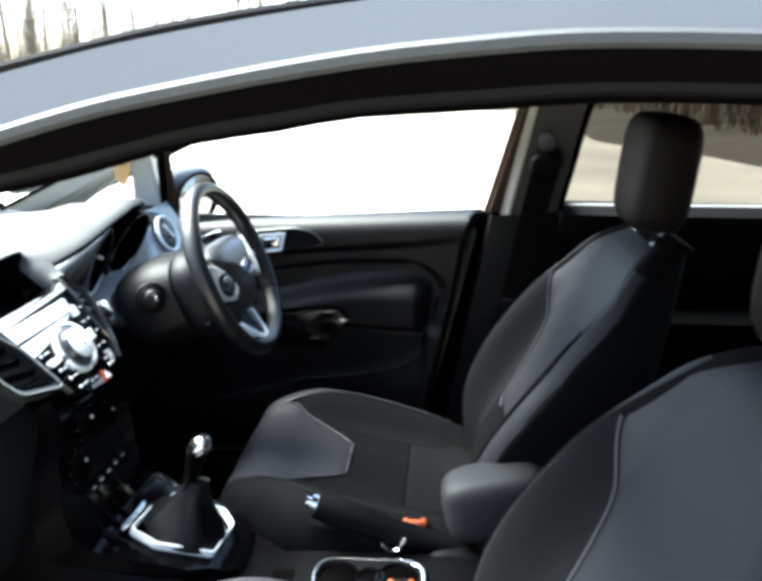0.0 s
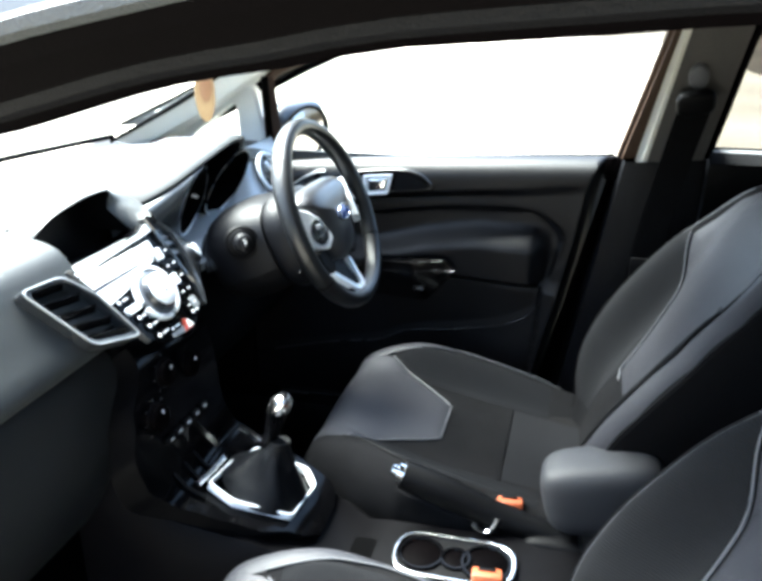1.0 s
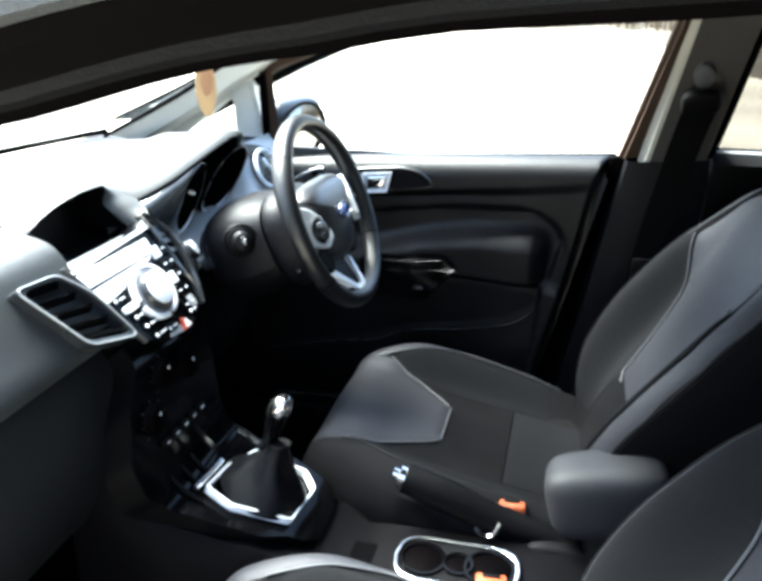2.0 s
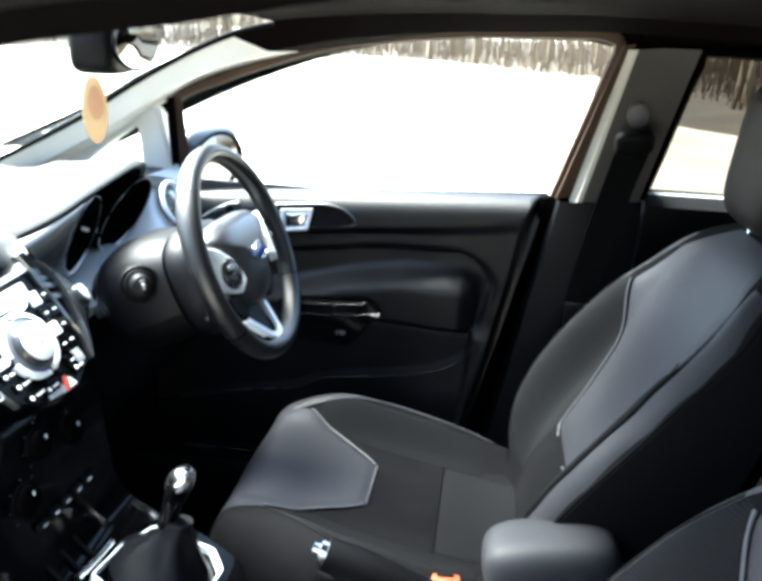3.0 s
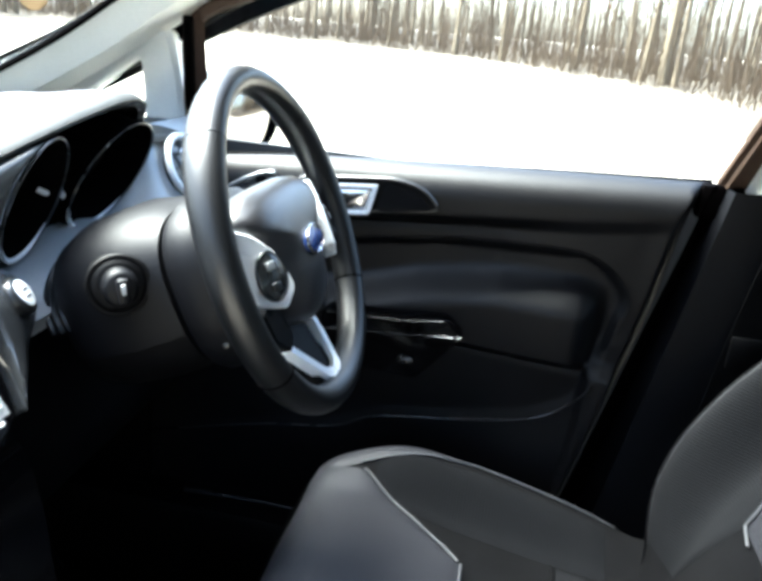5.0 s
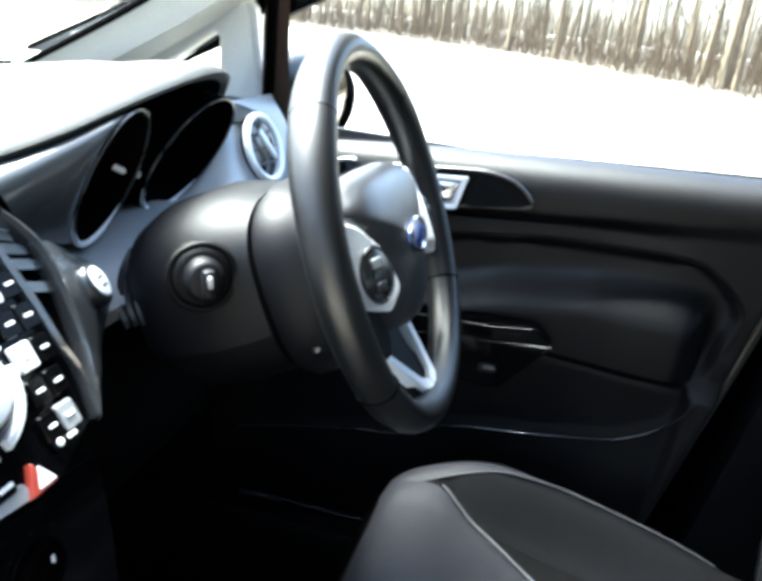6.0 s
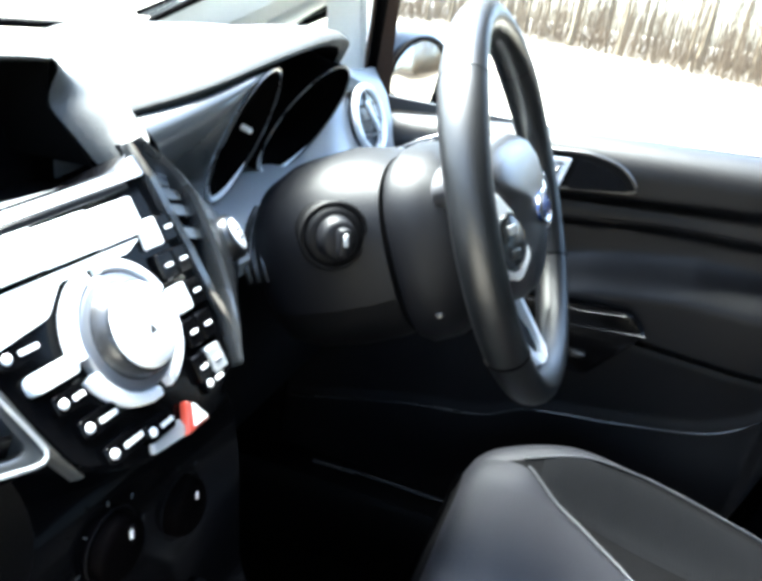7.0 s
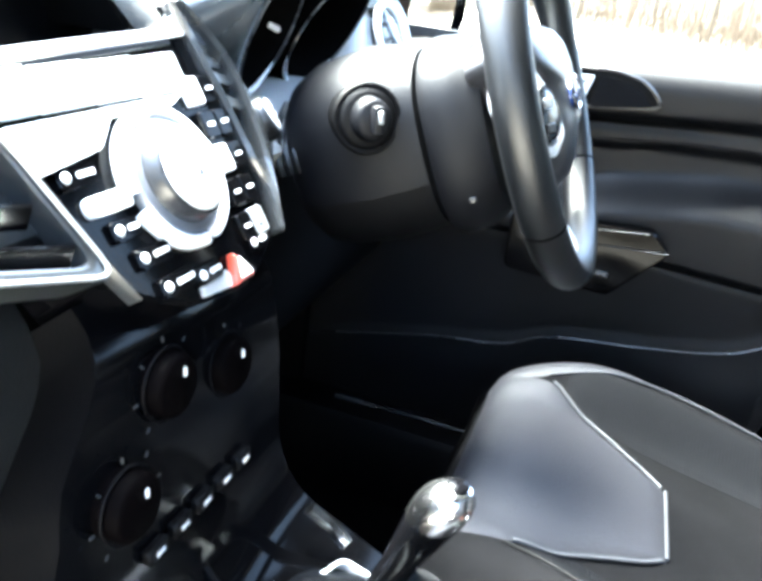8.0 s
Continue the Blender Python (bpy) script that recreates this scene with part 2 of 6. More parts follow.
def round_poly(pts, r, seg=4):
    """A polygon in a plane with its corners rounded."""
    out = []
    n = len(pts)
    for i in range(n):
        p, a, b = V(pts[i]), V(pts[i - 1]), V(pts[(i + 1) % n])
        da, db = (a - p), (b - p)
        k = min(r, da.length * 0.45, db.length * 0.45)
        s, e = p + da.normalized() * k, p + db.normalized() * k
        for j in range(seg + 1):
            t = j / seg
            out.append((s * (1 - t) ** 2 + p * 2 * t * (1 - t) + e * t * t))
    return out


def slab(m, pts, depth, r=0.004, edge=0.0015, bulge=0.0):
    """A plate with the outline pts (a, b) in the frame m, its face at c = 0 and its back at -depth, edges eased."""
    o = round_poly([(a, b) for a, b in pts], r)
    c = V((sum(p.x for p in o) / len(o), sum(p.y for p in o) / len(o)))

    def ring(k, z):
        return [m @ V((*(p + (c - p).normalized() * k), z)) for p in o]
    loops = [ring(0, -depth), ring(0, -edge), ring(edge, 0)]
    if bulge:
        for f in (0.25, 0.5, 0.75):
            loops.append([m @ V((*(p + (c - p) * f), bulge * (1 - (1 - f) ** 2))) for p in o])
    return loft(loops)


def plate_ring(m, outer, inner, depth, r=0.004):
    """A flat frame between two outlines with as many corners."""
    o, i = round_poly(outer, r), round_poly(inner, r)
    f = lambda l, z: [m @ V((*p, z)) for p in l]
    bm = loft([f(o, -depth), f(o, -0.001), f([a + (b - a) * 0.2 for a, b in zip(o, i)], 0), f([a + (b - a) * 0.8 for a, b in zip(o, i)], 0), f(i, -0.001), f(i, -depth), f(o, -depth)], caps=False)
    return bm


def disc(m, radius, depth, seg=32, edge=0.002, ry=None, cone=0.0):
    """A round plate or knob: face at c = 0, back at -depth."""
    ry = ry or radius
    f = lambda k, z: [m @ V(((radius - k) * math.cos(2 * math.pi * i / seg), (ry - k) * math.sin(2 * math.pi * i / seg), z)) for i in range(seg)]
    return loft([f(-cone, -depth), f(0, -edge), f(edge * 0.4, -edge * 0.4), f(edge, 0)])


def ring(m, radius, r, seg=40, sides=8, ry=None):
    ry = ry or radius
    loops = []
    for i in range(seg + 1):
        t = 2 * math.pi * i / seg
        c = V((radius * math.cos(t), ry * math.sin(t), 0))
        d = c.normalized()
        loops.append([m @ (c + d * r * math.cos(2 * math.pi * k / sides) + V((0, 0, r * math.sin(2 * math.pi * k / sides)))) for k in range(sides)])
    return loft(loops, caps=False)


def pad(m, size, e1=0.5, e2=0.5, nu=24, nv=16):
    """A rounded cushion: a superellipsoid of that full size at the frame m."""
    g = lambda c, e: math.copysign(abs(c) ** e, c)
    loops = []
    for j in range(1, nv):
        ph = -math.pi / 2 + math.pi * j / nv
        loops.append([m @ V((size[0] / 2 * g(math.cos(ph), e1) * g(math.cos(2 * math.pi * i / nu), e2), size[1] / 2 * g(math.cos(ph), e1) * g(math.sin(2 * math.pi * i / nu), e2), size[2] / 2 * g(math.sin(ph), e1))) for i in range(nu)])
    return loft(loops)


def lerp(table, x):
    """Smooth reading of a table of (x, value...) rows."""
    if x <= table[0][0]:
        return table[0][1:]
    for a, b in zip(table, table[1:]):
        if x <= b[0]:
            t = (x - a[0]) / (b[0] - a[0])
            t = t * t * (3 - 2 * t)
            return tuple(p + (q - p) * t for p, q in zip(a[1:], b[1:]))
    return table[-1][1:]


def lin(table, x):
    if x <= table[0][0]:
        return table[0][1:]
    for a, b in zip(table, table[1:]):
        if x <= b[0]:
            t = (x - a[0]) / (b[0] - a[0])
            return tuple(p + (q - p) * t for p, q in zip(a[1:], b[1:]))
    return table[-1][1:]


def curve(table, x):
    """A smooth curve through a table of (x, value) rows, without flats at the rows."""
    if x <= table[0][0]:
        return table[0][1]
    if x >= table[-1][0]:
        return table[-1][1]
    n = len(table)
    slope = [(table[min(i + 1, n - 1)][1] - table[max(i - 1, 0)][1]) / (table[min(i + 1, n - 1)][0] - table[max(i - 1, 0)][0]) for i in range(n)]
    for i in range(n - 1):
        (a, p), (b, q) = table[i], table[i + 1]
        if x <= b:
            h = b - a
            t = (x - a) / h
            return (2 * t ** 3 - 3 * t * t + 1) * p + (t ** 3 - 2 * t * t + t) * h * slope[i] + (3 * t * t - 2 * t ** 3) * q + (t ** 3 - t * t) * h * slope[i + 1]


def step(a, b, x):
    t = min(1, max(0, (x - a) / (b - a)))
    return t * t * (3 - 2 * t)


def bell(x, c, w):
    return math.exp(-((x - c) / w) ** 2)

# ---- ground and woods ----
# Last six points add unseen woods to block low sky on the passenger side.
EDGE = [(44, -6), (26, 2), (9, 9), (5.2, 14.5), (4.4, 18), (3.9, 24), (1.3, 29), (-2.9, 37), (-8.8, 41), (-18.6, 42), (-26, 36), (-31, 24), (-34, 8), (-35, -6), (-26, -11), (-10, -9.5), (6, -9), (20, -10), (34, -13)]


def ground():
    def f(u, v):
        r = 0.4 * (3000 / 0.4) ** u
        a = 2 * math.pi * v
        x, y = r * math.cos(a), 1 + r * math.sin(a)
        z = 0.02 * (noise.noise((x * 0.3, y * 0.3, 0))) if 5 < r < 200 else 0.0
        return (x, y, z)
    solid("ground", sheet(f, 60, 96), GRAVEL, "pale sandy gravel clearing that the car stands on", "ground", "structure")


def verge():
    line = smooth_path([(*p, 0) for p in EDGE], 8)

    def f(u, v):
        k = u * (len(line) - 1)
        i = min(int(k), len(line) - 2)
        p = line[i].lerp(line[i + 1], k - i)
        t = (line[i + 1] - line[i]).normalized()
        out = V((t.y, -t.x, 0))
        if out.dot(p - V((-10, 10, 0))) < 0:
            out = -out
        q = p + out * (4 * v + 36 * v * v + 500 * v ** 6 - 1.5 + 0.5 * noise.noise((p.x * 0.5, p.y * 0.5, 3)))
        q.z = -0.03 + 0.14 * step(0, 0.06, v) + 0.22 * step(0.06, 0.35, v) + 0.12 * noise.noise((q.x * 0.9, q.y * 0.9, 1)) * step(0.02, 0.1, v)
        return q
    solid("ground_verge", sheet(f, 220, 26), LITTER, "low bank of dry grass and fallen leaves along the woods", "verge", "structure")


ground()
verge()


def tree(seed, height):
    """A bare winter tree: a tapered trunk, limbs and twigs."""
    rnd = random.Random(seed)
    ob = tagged(new("tree"), "tall bare winter tree with a slender grey-brown trunk", "tree", "trees at the edge of the clearing")
    lean = V((rnd.uniform(-0.04, 0.04), rnd.uniform(-0.04, 0.04), 1))
    r0 = 0.065 + 0.085 * rnd.random()

    def axis(t):
        return V((lean.x * height * t + 0.12 * math.sin(3 * t + seed), lean.y * height * t + 0.12 * math.cos(2.3 * t + seed) - 0.12, height * t - 0.15))
    ob_trunk = part("trunk", tube([axis(i / 14) for i in range(15)], lambda t: r0 * (1 - 0.85 * t) + 0.06 * max(0, 0.08 - t) / 0.08, 8), BARK, ob)
    bm = bmesh.new()
    allbm = []
    for i in range(15):
        t = 0.22 + 0.75 * rnd.random()
        p = axis(t)
        a = rnd.uniform(0, 6.28)
        ln = height * (0.1 + 0.16 * rnd.random()) * (1.15 - t)
        d = V((math.cos(a), math.sin(a), 0.9 + rnd.random()))
        q = p + d.normalized() * ln * 0.5
        e = q + (d + V((0, 0, 1.2))).normalized() * ln * 0.6
        allbm.append(([p, q, e], 0.035 * (1.1 - t) + 0.008))
        for j in range(4):
            s = q.lerp(e, rnd.random()) if j > 1 else p.lerp(q, 0.5 + 0.5 * rnd.random())
            a2 = rnd.uniform(0, 6.28)
            w = s + V((math.cos(a2) * 0.6, math.sin(a2) * 0.6, 0.8)) * ln * 0.4
            allbm.append(([s, s.lerp(w, 0.5) + V((0, 0, 0.05)), w], 0.011))
    for pts, r in allbm:
        tmp = tube(pts, lambda t, r=r: r * (1 - 0.8 * t), 4)
        me = bpy.data.meshes.new("tmp")
        tmp.to_mesh(me)
        tmp.free()
        bm.from_mesh(me)
        bpy.data.meshes.remove(me)
    part("crown", bm, TWIGS, ob, "bare brown limbs and twigs")
    return ob


def woods():
    rnd = random.Random(7)
    kinds = [tree(s, h) for s, h in ((1, 12.0), (2, 15.0), (3, 10.0), (4, 13.5), (5, 8.0))]
    # Takes in the unseen passenger-side stretch that was added to block light.
    line = smooth_path([(*p, 0) for p in EDGE[2:-1]], 10)
    count = 0
    for i in range(len(line) - 1):
        a, b = line[i], line[i + 1]
        t = (b - a).normalized()
        out = V((t.y, -t.x, 0))
        if out.dot(a - V((-10, 10, 0))) < 0:
            out = -out
        for k in range(max(1, round((b - a).length / 0.55))):
            deep = 0.8 + 14 * rnd.random() ** 1.3
            p = a.lerp(b, rnd.random()) + out * deep
            m = Matrix.Translation((p.x, p.y, 0.12)) @ Matrix.Rotation(rnd.uniform(0, 6.28), 4, "Z")
            src = kinds[rnd.randrange(5)]
            if count < 5:
                kinds[count].matrix_basis = m
            else:
                copy_thing(src, m)
            count += 1
    bm = bmesh.new()  # undergrowth
    for i in range(len(line) - 1):
        a, b = line[i], line[i + 1]
        t = (b - a).normalized()
        out = V((t.y, -t.x, 0))
        if out.dot(a - V((-10, 10, 0))) < 0:
            out = -out
        for k in range(round((b - a).length * 130)):
            p = a.lerp(b, rnd.random()) + out * (0.6 + 16 * rnd.random() ** 1.3)
            h = 0.5 + 5.5 * rnd.random() ** 1.8
            q = V((p.x + rnd.uniform(-0.6, 0.6), p.y + rnd.uniform(-0.6, 0.6), h))
            w = 0.010 + 0.014 * rnd.random()
            s = V((w, w, 0))
            v = [bm.verts.new(c) for c in (p - s, p + s, p + V((w, -w, 0)))]
            e = bm.verts.new(q)
            for j in range(3):
                bm.faces.new((v[j], v[(j + 1) % 3], e))
    solid("undergrowth", bm, TWIGS, "tangle of bare brambles and saplings under the trees, extended out of view", "undergrowth", "stuff", smooth=False)
    bm = bmesh.new()  # the wood behind: slender stems and their branches
    for i in range(len(line) - 1):
        a, b = line[i], line[i + 1]
        t = (b - a).normalized()
        out = V((t.y, -t.x, 0))
        if out.dot(a - V((-10, 10, 0))) < 0:
            out = -out
        for k in range(round((b - a).length * 18)):
            p = a.lerp(b, rnd.random()) + out * (5 + 45 * rnd.random())
            h = 5 + 9 * rnd.random()
            bend = V((rnd.uniform(-0.7, 0.7), rnd.uniform(-0.7, 0.7), 0))
            r = 0.03 + 0.06 * rnd.random() ** 2
            stems = [(p, p + bend + V((0, 0, h)), r)]
            for j in range(5):
                q = stems[0][0].lerp(stems[0][1], 0.25 + 0.7 * rnd.random())
                a2 = rnd.uniform(0, 6.28)
                ln = 0.5 + 1.8 * rnd.random()
                stems.append((q, q + V((math.cos(a2), math.sin(a2), 0.8 + rnd.random())) * ln * 0.6, r * 0.3))
            for u, w, rr in stems:
                base = [bm.verts.new(u + V((rr * math.cos(c), rr * math.sin(c), 0))) for c in (0, 2.1, 4.2)]
                tip = [bm.verts.new(w + V((rr * 0.3 * math.cos(c), rr * 0.3 * math.sin(c), 0))) for c in (0, 2.1, 4.2)]
                for c in range(3):
                    bm.faces.new((base[c], base[(c + 1) % 3], tip[(c + 1) % 3], tip[c]))
    solid("far_woods", bm, BARK, "dense bare wood receding behind the first trees, extended out of view", "woods", "stuff", smooth=False)


woods()

# ---- the car's shell ----
RAIL = [  # inner edge, glass edge, gutter, outer edge: each x, z, half width
    ((-1.02, 1.075, 0.785), (-1.13, 1.090, 0.690), (-1.12, 1.120, 0.720), (-1.00, 1.085, 0.830)),
    ((-0.80, 1.192, 0.725), (-0.872, 1.207, 0.616), (-0.86, 1.225, 0.650), (-0.78, 1.190, 0.785)),
    ((-0.63, 1.290, 0.675), (-0.719, 1.289, 0.571), (-0.70, 1.305, 0.608), (-0.61, 1.268, 0.745)),
    ((-0.475, 1.338, 0.645), (-0.558, 1.365, 0.529), (-0.53, 1.366, 0.598), (-0.45, 1.330, 0.715)),
    ((-0.277, 1.373, 0.628), (-0.42, 1.405, 0.500), (-0.282, 1.417, 0.600), (-0.23, 1.400, 0.690)),
    ((-0.15, 1.394, 0.618), (-0.20, 1.425, 0.480), (-0.15, 1.444, 0.597), (-0.13, 1.424, 0.687)),
    ((0.0, 1.406, 0.615), (0.0, 1.430, 0.470), (0.0, 1.462, 0.592), (0.0, 1.443, 0.685)),
    ((0.15, 1.412, 0.615), (0.15, 1.432, 0.470), (0.15, 1.466, 0.592), (0.15, 1.446, 0.685)),
    ((0.60, 1.390, 0.610), (0.60, 1.415, 0.470), (0.60, 1.455, 0.580), (0.60, 1.425, 0.680)),
    ((1.00, 1.350, 0.600), (1.00, 1.385, 0.470), (1.00, 1.415, 0.570), (1.00, 1.385, 0.670)),
    ((1.35, 1.270, 0.580), (1.35, 1.310, 0.470), (1.35, 1.340, 0.550), (1.35, 1.310, 0.650)),
]
CURVES = [smooth_path([(r[k][0], r[k][2], r[k][1]) for r in RAIL], 6) for k in range(4)]
A_END = 4 * 6  # where the front pillar passes into the roof rail


def side(p, s):
    """A point (x, half width, z) on the car's driver side (s = 1) or passenger side (-1)."""
    return V((p.x, YC + s * p.y, p.z))


def strip(s, rows, a, b):
    """A skin through rows of points along the rail from station a to b."""
    return loft([[side(r[i], s) for r in rows] for i in range(a, b + 1)], caps=False, closed=False)


def rails():
    inside, pane, gutter, outer = CURVES
    n = len(inside) - 1
    for s, who in ((1, "driver"), (-1, "passenger")):
        sag = lambda x: lerp([(-0.8, 0.0), (-0.45, 0.017), (-0.25, 0.017), (-0.12, 0.006), (-0.05, 0.0005), (0.0, 0.0005), (0.05, 0.0014), (0.15, 0.001)], x)[0] if s < 0 else 0.0
        inner = [p - V((0, 0, sag(p.x))) for p in inside]
        paint = strip(s, [gutter, [(g + o) / 2 + V((0, 0.022, 0.014)) for g, o in zip(gutter, outer)], outer], 0, n)
        bmesh.ops.solidify(paint, geom=list(paint.faces), thickness=0.002)
        solid("roof_rail_" + who, paint, PAINT, "silver painted roof rail and front pillar of the car", "roof rail", "structure")
        d = lambda f, dz: [o.lerp(i, f) + V((0, 0, dz)) for o, i in zip(outer, inner)]
        seal = strip(s, [outer, d(0.12, -0.010), d(0.25, 0.006), d(0.42, 0.012), d(0.55, -0.004), d(0.68, -0.004), d(0.8, 0.006), inner], 0, n)
        solid("door_seal_" + who, seal, RUBBER, "black rubber door seal round the opening", "door seal", "structure")
        bead = tube([side(o + V((0, 0.002, -0.004)), s) for o in outer], 0.0045, 6)
        solid("trim_bead_" + who, bead, DASHTOP, "grey edge bead along the roof rail", "trim", "structure")
        bead = tube([side(p + V((0, 0, -0.004)), s) for p in d(0.62, 0.0)], 0.005, 6)
        lip2 = tube([side(p + V((0, 0, -0.002)), s) for p in d(0.34, 0.008)], 0.0035, 6)
        solid("trim_inner_lip_" + who, lip2, RUBBER, "glossy black lip of the door seal", "trim", "structure")
        solid("trim_seal_lip_" + who, bead, DARK, "black seal lip inside the door opening", "trim", "structure")
        mid = [(i + p) / 2 + V((0.012, -0.02, -0.012)) for i, p in zip(inner, pane)]
        lip = [i + V((0.0, -0.012, 0.004)) for i in inner]
        solid("pillar_trim_" + who, strip(s, [inner, lip, mid, pane], 0, A_END - 4), PILLAR, "pale grey trim of the windscreen pillar", "pillar trim", "structure")
        solid("headlining_side_" + who, strip(s, [inner, lip, mid, pane], A_END - 4, n), LINING, "dark cloth side of the headlining", "headlining", "structure")
        if s > 0:
            head = [i for i in range(n + 1) if inner[i].x > 0.02]
            solid("trim_header_driver", loft([[side(inner[i] + V((0, a, b * (0.2 + 0.8 * step(0.03, 0.19, inner[i].x)))), s) for a, b in ((-0.004, 0.006), (0.002, -0.012), (0.014, -0.026), (0.034, -0.024), (0.05, 0.0))] for i in head], caps=False, closed=False), LINING, "dark header over the rear door window", "trim", "structure")
        ditch = tube([side(g + V((0, 0.002, 0.004)), s) for g in gutter], lambda t: 0.004 + 0.007 * step(0.30, 0.42, t), 8)
        solid("trim_gutter_" + who, ditch, RUBBER, "black roof gutter moulding", "trim", "structure")
        frit = tube([side(p + V((0, -0.004, -0.004)), s) for p in pane[:A_END + 1]], 0.005, 6)
        solid("trim_windscreen_edge_" + who, frit, RUBBER, "black edge of the windscreen", "trim", "structure")


rails()


def roof():
    pane, gutter = CURVES[1], CURVES[2]

    def skin(u, v):
        i = min(int(u * (len(gutter) - 1 - A_END)) + A_END, len(gutter) - 1)
        a = gutter[i]
        t = 2 * v - 1
        return V((a.x, YC + a.y * t, a.z + 0.035 * (1 - t * t)))
    solid("roof_panel", sheet(skin, 36, 24, 0.002), PAINT, "silver painted roof panel of the car", "roof", "structure")

    def lining(u, v):
        i = min(int(u * (len(pane) - 1 - A_END)) + A_END, len(pane) - 1)
        a = pane[i]
        t = 2 * v - 1
        return V((a.x, YC + a.y * t, a.z + 0.012 * (1 - t * t)))
    solid("ceiling", sheet(lining, 36, 20), LINING, "dark cloth headlining of the car", "headlining", "structure")

    def screen(u, v):
        p = pane[min(int(u * A_END + 1e-6), A_END)]
        t = 2 * v - 1
        return V((p.x - 0.10 * (1 - t * t), YC + p.y * t, p.z + 0.004))
    ob = solid("windscreen", sheet(screen, A_END, 24), CLEAR, "clear laminated windscreen", "windscreen", "structure")
    ob.visible_shadow = False
    edge = [screen(0, i / 20) + V((0.004, 0, 0.004)) for i in range(21)]
    solid("trim_windscreen_base", tube(edge, 0.007, 6), RUBBER, "black lower edge of the windscreen", "trim", "structure")


roof()


def box_between(lo, hi, bevel=0.0):
    c = [(a + b) / 2 for a, b in zip(lo, hi)]
    return rbox(Matrix.Translation(c), [b - a for a, b in zip(lo, hi)], bevel)


def shell():
    solid("floor", box_between((-1.05, 0.27, 0.22), (1.4, 1.82, 0.262)), CARPET, "black carpeted car floor", "floor", "structure")
    solid("wall_bulkhead", box_between((-1.25, 0.2, 0.25), (-1.06, 1.89, 1.06)), DARK, "black bulkhead behind the dashboard", "bulkhead", "structure")
    solid("wall_tail", box_between((1.36, 0.2, 0.25), (1.5, 1.89, 1.0)), DARK, "dark tail panel of the car", "tail panel", "structure")
    rear = solid("window_tail", loft([[V((1.44, YC - 0.6, 1.0)), V((1.44, YC + 0.6, 1.0))], [V((1.36, YC - 0.5, 1.32)), V((1.36, YC + 0.5, 1.32))]], caps=False, closed=False), TINTED, "dark tinted tail window", "window", "structure")
    rear.visible_shadow = False
    for s, who in ((1, "driver"), (-1, "passenger")):
        y0, y1 = sorted((YC + s * 0.76, YC + s * 0.84))
        solid("wall_sill_" + who, box_between((-1.05, y0, 0.2), (1.4, y1, 0.36), 0.015), PAINT, "silver door sill of the car", "sill", "structure")
        y0, y1 = sorted((YC + s * 0.79, YC + s * 0.85))
        solid("wall_quarter_" + who, box_between((0.98, y0, 0.36), (1.38, y1, 1.30), 0.02), PAINT, "silver rear quarter panel of the car", "quarter panel", "structure")

        def wing(u, v):
            x = -2.05 + 1.0 * u
            return (x, YC + s * (0.85 - 0.1 * (1 - u) ** 2), 0.25 + v * (0.62 + 0.18 * u))
        solid("wall_wing_" + who, sheet(wing, 12, 6, 0.01), PAINT, "silver front wing of the car", "wing", "structure")

    solid("wall_kick_driver", box_between((-1.06, 1.772, 0.25), (-0.80, 1.80, 1.06), 0.006), DARK, "black kick panel ahead of the door", "kick panel", "structure")
    solid("wall_kick_passenger", box_between((-1.06, 0.29, 0.25), (-0.80, 0.318, 1.06), 0.006), DARK, "black kick panel ahead of the door opening", "kick panel", "structure")
    solid("trim_sill_cover", loft([[V((x, y, z)) for y, z in ((1.70, 0.262), (1.705, 0.40), (1.715, 0.412), (1.735, 0.415), (1.80, 0.41))] for x in (-1.05, -0.6, -0.2, 0.2)], caps=False, closed=False), DARK, "black sill cover beside the seat", "trim", "structure")

    # Paler bars and a block stand for highlights on the sill cover.
    solid("trim_sill_highlight", tube(smooth_path([(-0.72, 1.752, 0.418), (-0.60, 1.757, 0.419), (-0.468, 1.758, 0.418)], 5), 0.0035, 8), SHEEN, "thin bar for the highlight along the door sill cover", "trim", "structure")
    solid("trim_sill_upper_highlight", tube(smooth_path([(-0.62, 1.795, 0.455), (-0.50, 1.797, 0.457), (-0.40, 1.797, 0.457)], 5), 0.0025, 8), SHEEN, "thin bar for a second highlight at the foot of the door", "trim", "structure")
    solid("trim_sill_end_glint", rbox(Matrix.Translation((-0.462, 1.757, 0.414)), (0.014, 0.020, 0.022), 0.003), SILVERPAINT, "small pale block for the bright end of the sill highlight", "trim", "structure")

    def bonnet(u, v):
        t = 2 * v - 1
        x = -2.1 + 0.92 * u
        return (x, YC + t * (0.83 - 0.12 * (1 - u)), 0.80 + 0.24 * u ** 0.8 - 0.08 * t * t)
    solid("bonnet", sheet(bonnet, 14, 16, 0.008), PAINT, "silver painted bonnet of the car", "bonnet", "structure")


shell()


def door_plane(x, z, off=0.0):
    """The slanting plane of the driver side windows."""
    return V((x, 1.84 - 0.514 * (z - 1.05) + off, z))


